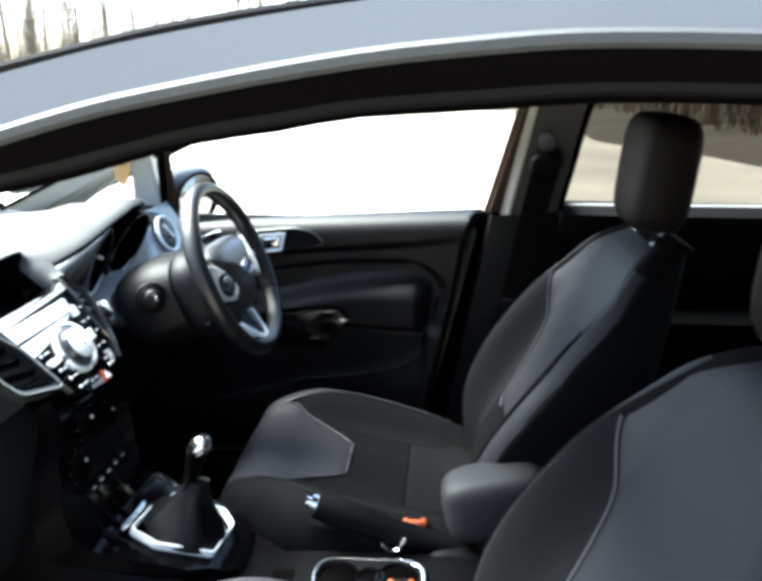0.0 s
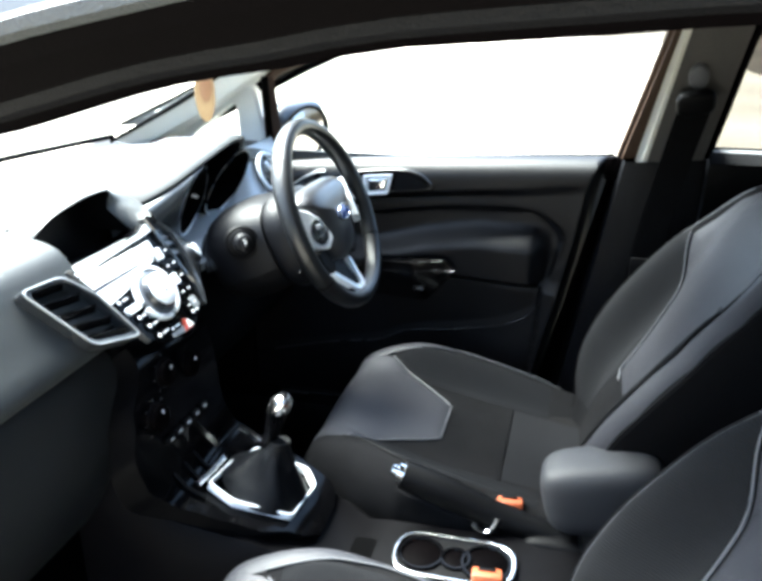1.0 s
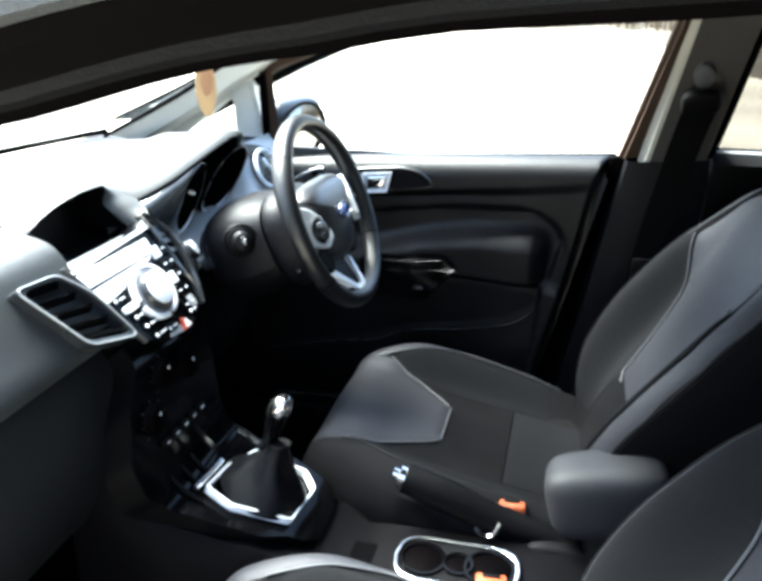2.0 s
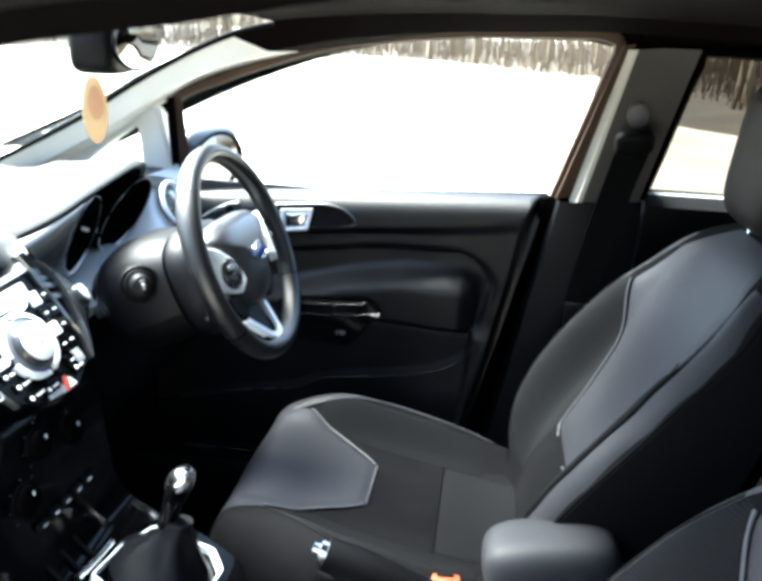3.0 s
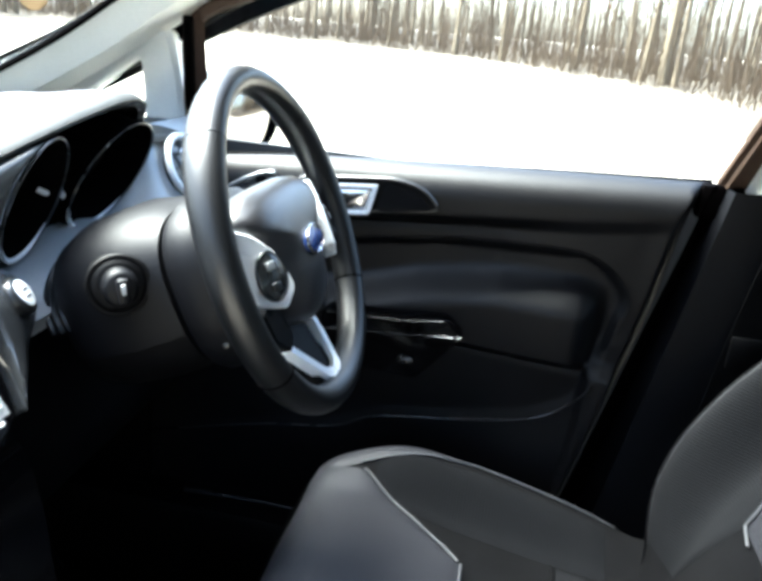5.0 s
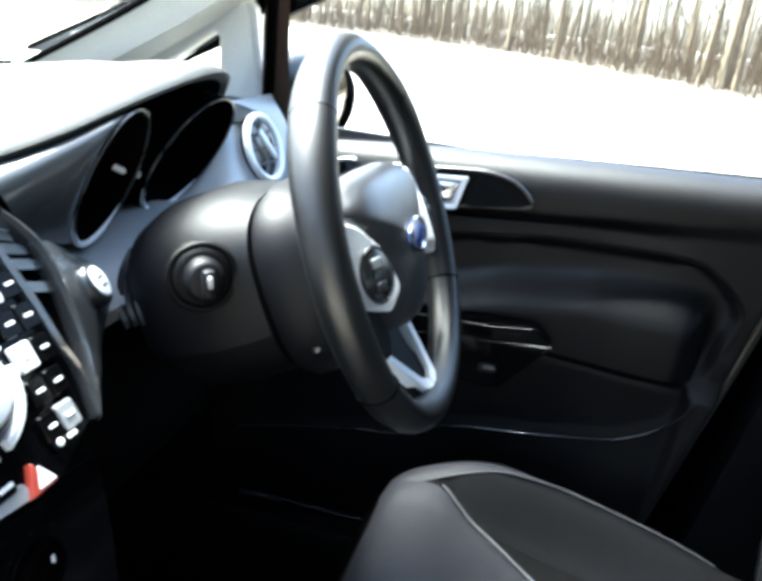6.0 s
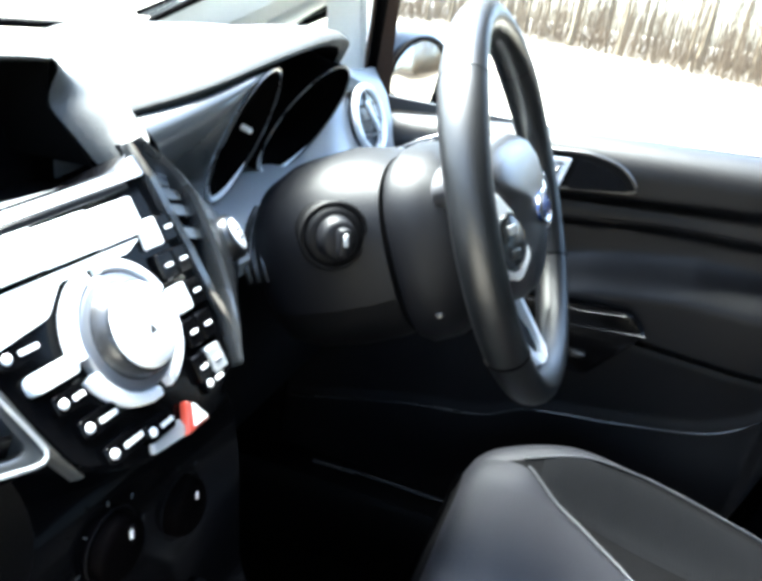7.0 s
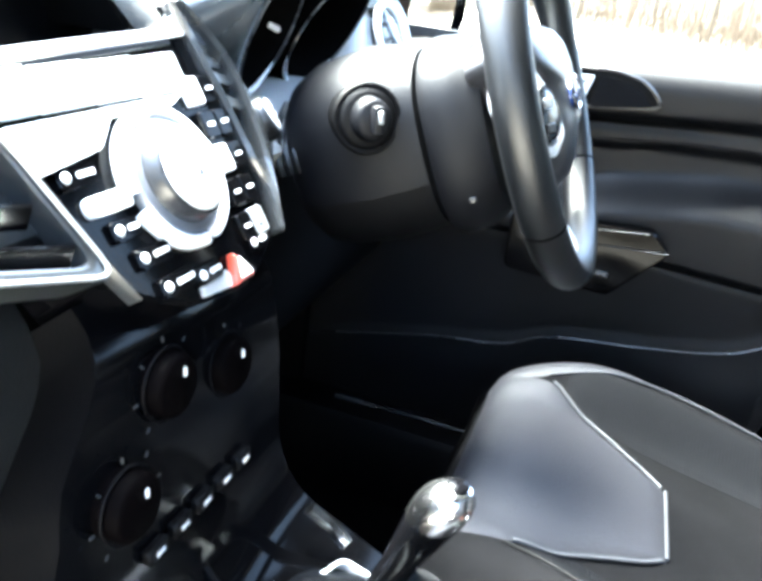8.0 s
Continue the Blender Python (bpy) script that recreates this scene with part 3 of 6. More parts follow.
def front_quarter(s):
    """The pillar foot with its three-cornered window."""
    who = "driver" if s > 0 else "passenger"
    place = lambda a, b, o=0.0: V((a, YC + s * (door_plane(a, b, o).y - YC), b))
    outer = [(-1.12, 1.02), (-0.742, 1.02), (-0.733, 1.235), (-0.80, 1.228)]
    inner = [(-0.963, 1.086), (-0.818, 1.082), (-0.797, 1.178), (-0.803, 1.183)]
    loops = []
    for f, o in ((0, 0.03), (0, 0.0), (0.12, -0.008), (0.85, -0.008), (1, 0.0), (1, 0.03)):
        oo, ii = round_poly(outer, 0.02), round_poly(inner, 0.008)
        loops.append([place(p.x + (q.x - p.x) * f, p.y + (q.y - p.y) * f, o) for p, q in zip(oo, ii)])
    solid("quarter_trim_" + who, loft(loops, caps=False), PILLAR, "pale grey trim round the small quarter window", "pillar trim", "structure")
    bm = bmesh.new()
    bm.faces.new([bm.verts.new(place(p.x, p.y, 0.015)) for p in round_poly(inner, 0.006)])
    ob = solid("window_quarter_" + who, bm, CLEAR, "small three-cornered quarter window", "window", "structure")
    ob.visible_shadow = False


front_quarter(1)
front_quarter(-1)


def centre_pillar(s):
    who = "driver" if s > 0 else "passenger"
    q = lambda x, y, z: V((x + (0.0 if s > 0 else 0.07), YC + s * (y - YC), z))
    up = [q(0.128, 1.815, 1.07), q(0.175, 1.66, 1.385)], [q(0.142, 1.785, 1.075), q(0.188, 1.64, 1.385)], [q(0.20, 1.772, 1.085), q(0.235, 1.63, 1.39)], [q(0.262, 1.79, 1.09), q(0.30, 1.645, 1.39)], [q(0.275, 1.83, 1.09), q(0.305, 1.68, 1.39)]
    col = lambda r: [r[0].lerp(r[1], k / 10) for k in range(11)]
    cut = [(a * 0.85 + b * 0.15) for a, b in zip(up[1], up[2])]
    solid("pillar_upper_" + who, loft([col(up[0]), col(up[1]), col(cut)], caps=False, closed=False), BPILLAR, "pale grey upper trim of the door pillar, greyed for shade", "pillar trim", "structure")
    # Rest of the same trim, its shade put into a dark colour.
    solid("pillar_shaded_" + who, loft([col([p + V((0, s * 0.002, 0)) for p in cut]), col([p + V((0, s * 0.008, 0)) for p in up[2]]), col(up[3]), col(up[4])], caps=False, closed=False), PILLARSHADE, "inner face of the door pillar, coloured dark for shade", "pillar trim", "structure")
    low = [q(0.10, 1.83, 1.085), q(-0.035, 1.83, 0.35)], [q(0.108, 1.775, 1.085), q(-0.02, 1.76, 0.35)], [q(0.19, 1.765, 1.09), q(0.12, 1.745, 0.35)], [q(0.272, 1.785, 1.095), q(0.26, 1.77, 0.35)], [q(0.28, 1.84, 1.095), q(0.28, 1.84, 0.35)]
    solid("pillar_lower_" + who, loft([[r[0].lerp(r[1], k / 10) for k in range(11)] for r in low], caps=False, closed=False), COWL, "dark grey lower trim of the door pillar", "pillar trim", "structure")
    skin = [q(0.09, 1.86, 0.36), q(0.12, 1.86, 1.06), q(0.17, 1.70, 1.40)], [q(0.28, 1.86, 0.36), q(0.28, 1.86, 1.06), q(0.31, 1.70, 1.40)]
    solid("pillar_skin_" + who, loft(list(skin), caps=False, closed=False), PAINT, "silver outer skin of the door pillar", "pillar", "structure")


centre_pillar(1)
centre_pillar(-1)

# ---- doors ----
SEAM = [(-0.80, 0.52), (-0.58, 0.575), (-0.45, 0.597), (-0.375, 0.632), (-0.233, 0.655), (-0.127, 0.685), (-0.066, 0.722), (-0.035, 0.77), (-0.02, 0.84)]


WAIST = [(-0.80, 1.034), (-0.70, 1.043), (-0.60, 1.053), (-0.50, 1.061), (-0.30, 1.071), (-0.10, 1.081), (0.08, 1.0888)]


def oval(x, z):
    """How far a point lies inside the rounded hollow of the door, 0 to 1."""
    top = lin([(-0.8, 0.90), (-0.43, 0.940), (-0.28, 0.959), (-0.114, 0.971), (0.2, 0.972)], x)[0]
    end = lin([(0.60, -0.05), (0.78, -0.040), (0.841, -0.017), (0.895, -0.003), (0.916, -0.010), (0.942, -0.033), (0.962, -0.068), (0.972, -0.114)], z)[0]
    return step(0.0, 0.014, top - z) * step(0, 0.014, end - x)


def door_depth(x, z):
    """How far the door trim stands into the cabin."""
    groove = 0.978 + 0.10 * (x + 0.44)
    u = min(1, max(0, (1.089 - z) / 0.048))
    h = 0.058 * math.sqrt(max(0, 1 - (1 - u) ** 2)) + 0.004
    h -= 0.030 * step(groove + 0.016, groove - 0.014, z) * (0.25 + 0.75 * step(-0.08, -0.28, x)) * step(0.07, 0.0, x)
    h -= 0.008 * bell(z, groove, 0.012) * step(-0.10, -0.28, x)
    o = oval(x, z)
    h -= 0.014 * o
    ledge = lin([(-0.8, 0.80), (-0.42, 0.865), (-0.34, 0.888), (-0.2, 0.912), (-0.1, 0.915), (0.2, 0.90)], x)[0]
    arm = step(-0.030, -0.080, x) * step(ledge + 0.020, ledge - 0.045, z) * step(0.775, 0.80, z)
    h += 0.048 * arm
    h += 0.018 * step(0.80, 0.77, z)
    s = lin(SEAM, x)[0]
    h += 0.0035 * step(s + 0.016, s - 0.010, z)
    h += 0.006 * math.sin(10 * (z - 0.5)) * step(s, s - 0.1, z)
    return h


def driver_door():
    d = thing("driver_door", (-0.35, 1.83, 0.36), "closed front door with dark grey moulded inner trim", "car door")

    def trim(u, v):
        w = max(0, (v - 0.8) / 0.2)
        z = 0.40 + 0.59 * min(v / 0.8, 1) + 0.0988 * (1 - (1 - w) ** 2)
        xr = 0.086 - (1.079 - z) * 0.225
        x = -0.80 + (xr + 0.80) * u
        edge = step(1.0, 0.965, u)
        z += 0.10 * (x + 0.44) * bell(z, 0.978, 0.07)
        y = 1.825 - door_depth(x, z) * edge
        return (x, y, z - (1.0888 - lin(WAIST, x)[0]) * step(0.95, 1.05, z))
    part("trim_panel", sheet(trim, 150, 170), DOORSKIN, d)
    part("outer_skin", sheet(lambda u, v: (-0.95 + 1.07 * u, 1.865 + 0.02 * math.sin(3.1 * v), 0.36 + 0.70 * v), 20, 12, 0.01), PAINT, d, "silver painted outer skin")
    gap = loft([[V((0.086 - (1.079 - z) * 0.225 + dx, yy, z)) for dx, yy in ((-0.003, 1.80), (0.015, 1.815), (0.045, 1.835))] for z in [0.40 + 0.0688 * i for i in range(11)]], caps=False, closed=False)
    part("door_edge", gap, RUBBER, d, "black shut face and seal of the door")
    # window opening
    win = [(-0.742, 1.030), (-0.722, 1.15), (-0.69, 1.247), (-0.577, 1.298), (-0.479, 1.333), (-0.388, 1.361), (-0.277, 1.383), (-0.10, 1.402), (0.09, 1.408), (0.145, 1.405), (0.166, 1.388), (0.155, 1.33), (0.10, 1.09)]
    out = smooth_path([door_plane(x, z, -0.004) for x, z in win], 5)
    part("window_frame", tube(out, 0.011, 8, flat=0.8, side=(0, 1, 0)), FRAMEBROWN, d, "dark brown-black window surround")
    rear = [door_plane(0.092, 1.083, 0.0), door_plane(0.164, 1.385, 0.0)], [door_plane(0.102, 1.083, -0.02), door_plane(0.172, 1.392, -0.02)], [door_plane(0.128, 1.083, -0.012), door_plane(0.192, 1.395, -0.012)]
    part("frame_post", loft([[r[0].lerp(r[1], k / 6) for k in range(7)] for r in rear], caps=False, closed=False), FRAMEBROWN, d, "dark rear post of the window frame")
    front = [door_plane(-0.738, 1.03, 0.0), door_plane(-0.70, 1.25, 0.0)], [door_plane(-0.732, 1.03, -0.02), door_plane(-0.692, 1.25, -0.02)], [door_plane(-0.705, 1.03, -0.012), door_plane(-0.672, 1.26, -0.012)]
    part("frame_post", loft([[r[0].lerp(r[1], k / 6) for k in range(7)] for r in front], caps=False, closed=False), FRAMEBROWN, d, "dark front post of the window frame")
    part("post_seal", tube([door_plane(-0.737 + 0.045 * k / 6, 1.03 + 0.22 * k / 6, -0.024) for k in range(7)], 0.008, 8), RUBBER, d, "black seal along the front post")
    bm = bmesh.new()
    bm.faces.new([bm.verts.new(p + V((0, 0.008, 0))) for p in out])
    pane = part("pane", bm, CLEAR, d, "clear side window, fully closed")
    pane.visible_shadow = False
    part("waist_seal", tube([V((-0.74 + 0.07 * i, 1.824, lin(WAIST, -0.74 + 0.07 * i)[0] - 0.003)) for i in range(13)], 0.003, 6), RUBBER, d, "black seal at the foot of the window")
    part("corner_cap", rbox(Matrix.Translation((0.100, 1.817, 1.062)), (0.062, 0.030, 0.052), 0.006), RUBBER, d, "black corner cap at the rear of the sill")
    # handle with its silver surround and the tweeter beside it
    m = frame_of((-0.43, 1.757, 1.012), (1, 0, 0.05), (0.0, 0.0, 1))
    body = [(-0.10, -0.028), (0.128, -0.010), (0.10, 0.022), (0.055, 0.034), (-0.10, 0.028)]
    hb = part("handle_surround", slab(m @ Matrix.Translation((0, 0, 0.004)), body, 0.02, 0.02, 0.003), DARK, d, "black surround of the door handle")
    lip = [V((p.x, p.y, 0)) for p in round_poly(body, 0.02)]
    part("surround_lip", tube([m @ (p + V((0, 0, 0.004))) for p in lip], 0.0025, 6, closed=True), PLASTIC, hb)
    bez = [(-0.042, -0.027), (0.016, -0.024), (0.030, 0.024), (-0.042, 0.021)]
    bin_ = [(-0.034, -0.020), (0.011, -0.017), (0.021, 0.017), (-0.034, 0.015)]
    part("handle_bezel", plate_ring(m @ Matrix.Translation((0, 0, 0.011)), bez, bin_, 0.006, 0.004), SATIN, hb, "satin silver frame of the door handle")
    part("door_handle", slab(m @ Matrix.Translation((0, 0, 0.009)), [(-0.033, -0.018), (0.010, -0.015), (0.020, 0.015), (-0.033, 0.013)], 0.005, 0.004, 0.002, 0.002), CHROME, hb, "chrome pull lever")
    gr = [(0.027, -0.019), (0.115, -0.010), (0.090, 0.012), (0.052, 0.024), (0.040, 0.024)]
    part("tweeter_grille", slab(m @ Matrix.Translation((0, 0, 0.008)), gr, 0.004, 0.012, 0.001), CLOTH, hb, "black cloth tweeter cover")
    pod = part("mirror_control", slab(frame_of((-0.600, 1.762, 1.018), (1, 0, 0.28), (0, 0, 1)), [(-0.055, -0.012), (0.035, -0.012), (0.032, 0.010), (0.010, 0.012)], 0.02, 0.006, 0.003), SHEEN, d, "dark mirror control pod")
    part("pod_lip", tube(smooth_path([(-0.652, 1.760, 0.998), (-0.62, 1.757, 1.018), (-0.588, 1.757, 1.032), (-0.570, 1.758, 1.033)], 4), 0.0028, 6), SILVERPAINT, pod, "silver lip of the control pod")
    part("pod_knob", disc(frame_of((-0.592, 1.755, 1.020), (1, 0, 0.1), (0, 0, 1)), 0.008, 0.01, 18, 0.002), DARK, pod)
    # pull and window switches
    g = frame_of((-0.33, 1.722, 0.80), (1, 0, 0.05), (0, 0.10, 1))
    pull = part("pull_cup", slab(g, [(-0.14, -0.045), (0.015, -0.06), (0.088, 0.016), (0.06, 0.045), (-0.14, 0.042)], 0.05, 0.01, 0.004), GLOSS, d, "gloss black pull cup and switch plate")
    part("pull_trim", tube([g @ V(p) for p in ((-0.14, 0.010, 0.004), (-0.02, 0.013, 0.006), (0.086, 0.017, 0.005))], 0.0009, 6), SHEEN, pull, "thin silver strip")
    part("pull_lip", tube([g @ V(p) for p in ((-0.13, 0.038, 0.004), (0.0, 0.036, 0.006), (0.055, 0.040, 0.004))], 0.0012, 6), PLASTIC, pull)
    part("switch", rbox(g @ Matrix.Translation((0.0, -0.028, 0.004)), (0.026, 0.012, 0.012), 0.004), PLASTIC, pull)
    seam = smooth_path([(x, 1.825 - max(door_depth(x + dx, z - 0.010) for dx in (-0.006, 0, 0.006)) - 0.0025, z - 0.006) for x, z in SEAM[:-1]], 6)
    part("pocket_edge", tube(seam, 0.0014, 8), SHEEN, d, "raised edge of the door pocket")
    rim = smooth_path([(x, 1.825 - door_depth(x + dx, z + dz) - 0.0022, z) for x, z, dx, dz in ((-0.43, 0.942, 0, 0.010), (-0.28, 0.961, 0, 0.010), (-0.16, 0.970, 0, 0.010), (-0.105, 0.971, 0.008, 0.010), (-0.066, 0.964, 0.012, 0.010), (-0.031, 0.943, 0.014, 0.008), (-0.008, 0.916, 0.014, 0.0), (-0.001, 0.893, 0.014, 0.0), (-0.012, 0.848, 0.014, 0.0))], 5)
    part("hollow_rim", tube(rim, 0.0016, 6), COWL, d, "raised rim round the hollow of the door")
    red = frame_of((-0.028, 1.79, 0.735), (1, 0, 0.1), (0, 0, 1))
    part("reflector", rbox(red, (0.022, 0.045, 0.006), 0.003), mat("red_reflector", (0.02, 0.002, 0.0025), 0.5), d, "dark red door reflector")
    return d


driver_door()


def rear_door(s):
    q = lambda x, y, z: V((x, YC + s * (y - YC), z))
    d = thing("rear_door", q(0.6, 1.83, 0.36), "closed rear door with black trim and a tinted window", "car door", "rear doors of the car")
    bm = loft([[q(x, y, z) for y, z in ((1.845, 1.112), (1.80, 1.108), (1.772, 1.09), (1.77, 1.0), (1.79, 0.97), (1.79, 0.86), (1.745, 0.83), (1.76, 0.75), (1.775, 0.40))] for x in (0.275, 0.4, 0.6, 0.8, 0.99)], caps=False, closed=False)
    part("trim_panel", bm, DARK, d)
    part("waist_seal", tube([q(0.28 + 0.7 * i / 8, 1.812, 1.106 + 0.004 * i / 8) for i in range(9)], 0.009, 6, flat=0.6), SILVERPAINT, d, "grey seal at the foot of the window")
    win = [(0.272, 1.10), (0.285, 1.2), (0.305, 1.365), (0.33, 1.39), (0.60, 1.378), (0.85, 1.345), (0.90, 1.30), (0.80, 1.11)]
    pts = [q(x, door_plane(x, z).y, z) for x, z in win]
    part("window_frame", tube(smooth_path(pts, 4), 0.012, 8), RUBBER, d)
    bm = bmesh.new()
    bm.faces.new([bm.verts.new(p + V((0, s * 0.006, 0))) for p in pts])
    pane = part("pane", bm, TINTED, d, "grey tinted privacy glass")
    pane.visible_shadow = False
    part("outer_skin", sheet(lambda u, v: q(0.28 + 0.74 * u, 1.865 + 0.02 * math.sin(3.1 * v), 0.36 + 0.74 * v), 16, 10, 0.01), PAINT, d, "silver painted outer skin")
    post = [q(0.80, 1.80, 1.10), q(0.90, 1.70, 1.33), q(1.0, 1.70, 1.33), q(1.0, 1.80, 1.10)]
    bm = bmesh.new()
    bm.faces.new([bm.verts.new(p) for p in post])
    part("rear_post", bm, LINING, d)
    return d


rear_door(1)
rear_door(-1)


def wing_mirror():
    m = frame_of((-0.712, 1.990, 1.080), (0.25, 0.97, 0), (0.03, 0, 1))
    t = thing("door_mirror", (-0.72, 1.87, 1.03), "black-backed door mirror outside the driver window", "door mirror")
    part("housing", pad(m @ Matrix.Translation((0.0, 0, -0.035)), (0.225, 0.160, 0.10), 0.6, 0.5, 32, 20), mat("mirror_paint", (0.007, 0.0075, 0.009), 0.35, vary=0.06), t, "dark grey mirror shell")
    part("mirror_glass", disc(m @ Matrix.Translation((-0.005, 0, 0.0155)), 0.096, 0.004, 40, 0.001, 0.066), MIRROR, t, "mirror glass")
    part("glass_rim", ring(m @ Matrix.Translation((-0.005, 0, 0.014)), 0.099, 0.005, 40, 8, 0.069), RUBBER, t)
    part("arm", rbox(frame_of((-0.74, 1.885, 1.045), (0, 1, 0), (0, 0, 1)), (0.09, 0.035, 0.05), 0.012), RUBBER, t)


wing_mirror()

# ---- dashboard ----
TOP = [(-1.20, 1.068), (-1.10, 1.088), (-0.98, 1.103), (-0.86, 1.113), (-0.76, 1.117)]
PAD = TOP + [(-0.72, 1.112), (-0.672, 1.098), (-0.645, 1.062), (-0.619, 1.021), (-0.602, 0.994), (-0.598, 0.974), (-0.616, 0.957), (-0.70, 0.945)]


def dashboard():
    d = thing("dashboard", (-0.9, YC, 0.88), "grey soft-skinned car dashboard, pale in the light from the windscreen", "dashboard")
    prof = smooth_path([(x, 0, z) for x, z in PAD], 4)

    def passenger(u, v):
        p = prof[round(u * (len(prof) - 1))]
        y = 0.30 + (0.642 + 0.30 * step(-0.765, -0.80, p.x)) * v
        k = step(0.30, 0.60, y)
        return V((p.x + 0.02 * (1 - k) - 0.06 * step(0.42, 0.30, y) * step(-1.0, -0.6, p.x), y, p.z - 0.02 * step(0.45, 0.30, y)))
    part("passenger_pad", sheet(passenger, len(prof) - 1, 24), DASHTOP, d)
    top = smooth_path([(x, 0, z) for x, z in TOP] + [(-0.70, 0, 1.10), (-0.69, 0, 1.085)], 4)

    def driver(u, v):
        p = top[round(u * (len(top) - 1))]
        y = 1.13 + 0.66 * v
        bulge = 0.035 * step(-1.05, -0.72, p.x) * step(1.12, 1.30, y) * step(1.62, 1.50, y)
        dip = 0.034 * step(1.25, 1.17, y) * step(-0.765, -0.70, p.x)
        return V((min(p.x, -0.765 + 0.075 * step(1.52, 1.60, y) + 0.045 * step(1.25, 1.20, y)), y, p.z + bulge - dip - 0.025 * step(1.62, 1.79, y)))
    part("top_skin", sheet(driver, len(top) - 1, 50), DASHTOP, d)

    def skin(y):
        return 1.1155 + 0.034 * step(1.12, 1.30, y) * step(1.62, 1.50, y)
    # brow over the dials
    brow = smooth_path([(-0.712, 1.160, 1.090), (-0.690, 1.182, 1.101), (-0.672, 1.215, 1.112), (-0.660, 1.25, 1.122), (-0.653, 1.30, 1.134), (-0.649, 1.37, 1.147), (-0.650, 1.46, 1.157), (-0.660, 1.525, 1.150), (-0.69, 1.575, 1.12)], 6)
    back = [V((-0.775, p.y, skin(p.y) + 0.0015)) for p in brow]
    rows = []
    for p, q in zip(brow, back):
        rows.append([q + V((-0.05, 0, -0.004)), q, q.lerp(p, 0.35) + V((0, 0, 0.006)), q.lerp(p, 0.7) + V((0, 0, 0.009)), p + V((-0.012, 0, 0.007)), p + V((-0.003, 0, 0.003)), p, p + V((-0.003, 0, -0.005)), p + V((-0.012, 0, -0.009))])
    # Black faces put in for the shade under the visor.
    part("brow_shade", loft([[r[-1], r[-1] + V((-0.012, 0, -0.004)), r[-1] + V((-0.10, 0, -0.010))] for r in rows], caps=False, closed=False), MATT, d, "underside of the visor, blackened for shade")
    part("brow", loft(rows, caps=False, closed=False), DASHTOP, d, "visor over the instruments")
    # recess behind the dials, its shade put into the colour
    part("dial_recess", loft([[V((-0.755, y, 1.115)), V((-0.775, y, 1.07)), V((-0.735, y, 0.99))] for y in (1.235, 1.30, 1.37, 1.5, 1.60)], caps=False, closed=False), MATT, d, "recess round the dials, blackened for shade")
    # shelf under the dials and the face that carries the round vent
    shelf = []
    for i in range(25):
        y = 1.155 + 0.625 * i / 24
        k = step(1.50, 1.62, y)
        shelf.append([V((-0.735 + 0.02 * k, y, 1.006 + 0.10 * k)), V((-0.70 + 0.01 * k, y, 1.002 + 0.07 * k)), V((-0.655, y, 0.985)), V((-0.635, y, 0.968)), V((-0.642, y, 0.950)), V((-0.70, y, 0.940))])
    part("dial_shelf", loft(shelf, caps=False, closed=False), SILVERPAINT, d, "pale grey ledge under the dials")
    low = smooth_path([(-0.70, 0, 0.945), (-0.665, 0, 0.92), (-0.655, 0, 0.84), (-0.67, 0, 0.74), (-0.74, 0, 0.66), (-0.9, 0, 0.62)], 4)
    part("knee_panel", loft([[V((p.x, y, p.z)) for p in low] for y in (1.14, 1.3, 1.5, 1.66, 1.80)], caps=False, closed=False), DARK, d, "black lower panel before the driver's knees")
    glove = smooth_path([(-0.72, 0, 0.955), (-0.64, 0, 0.942), (-0.618, 0, 0.86), (-0.64, 0, 0.74), (-0.72, 0, 0.62), (-0.9, 0, 0.58)], 4)
    part("glovebox", loft([[V((p.x, y, p.z)) for p in glove] for y in (0.30, 0.5, 0.7, 0.96)], caps=False, closed=False), GLOVE, d, "glovebox lid in dash skin darkened for shade")
    # round vent by the driver's door
    m = frame_of((-0.668, 1.655, 1.050), (0.06, 1, 0), (-0.37, 0, 0.93))
    v = part("round_vent", ring(m, 0.043, 0.0052, 40, 8), SATIN, d, "silver ringed round air vent")
    part("vent_cup", disc(m @ Matrix.Translation((0, 0, -0.006)), 0.041, 0.02), SHEEN, v)
    for k in range(3):
        part("vane", rbox(m @ Matrix.Translation((0, -0.02 + 0.02 * k, -0.003)), (0.068 if k == 1 else 0.055, 0.003, 0.010), 0.001, 1), PLASTIC, v)
    # Bright bar put in for the highlight across the vanes.
    part("vane_glint", rbox(m @ Matrix.Translation((0.006, 0.004, 0.003)) @ Matrix.Rotation(radians(-58), 4, "Z"), (0.046, 0.009, 0.005), 0.002), SATIN, v, "slanting bright bar for the highlight on a vane")
    part("ledge_slit", rbox(frame_of((-0.672, 1.528, 1.004), (0.35, 0.3, -0.5), (0, 1, 0)), (0.020, 0.002, 0.003), 0.001, 1), MATT, d)
    return d


dash = dashboard()


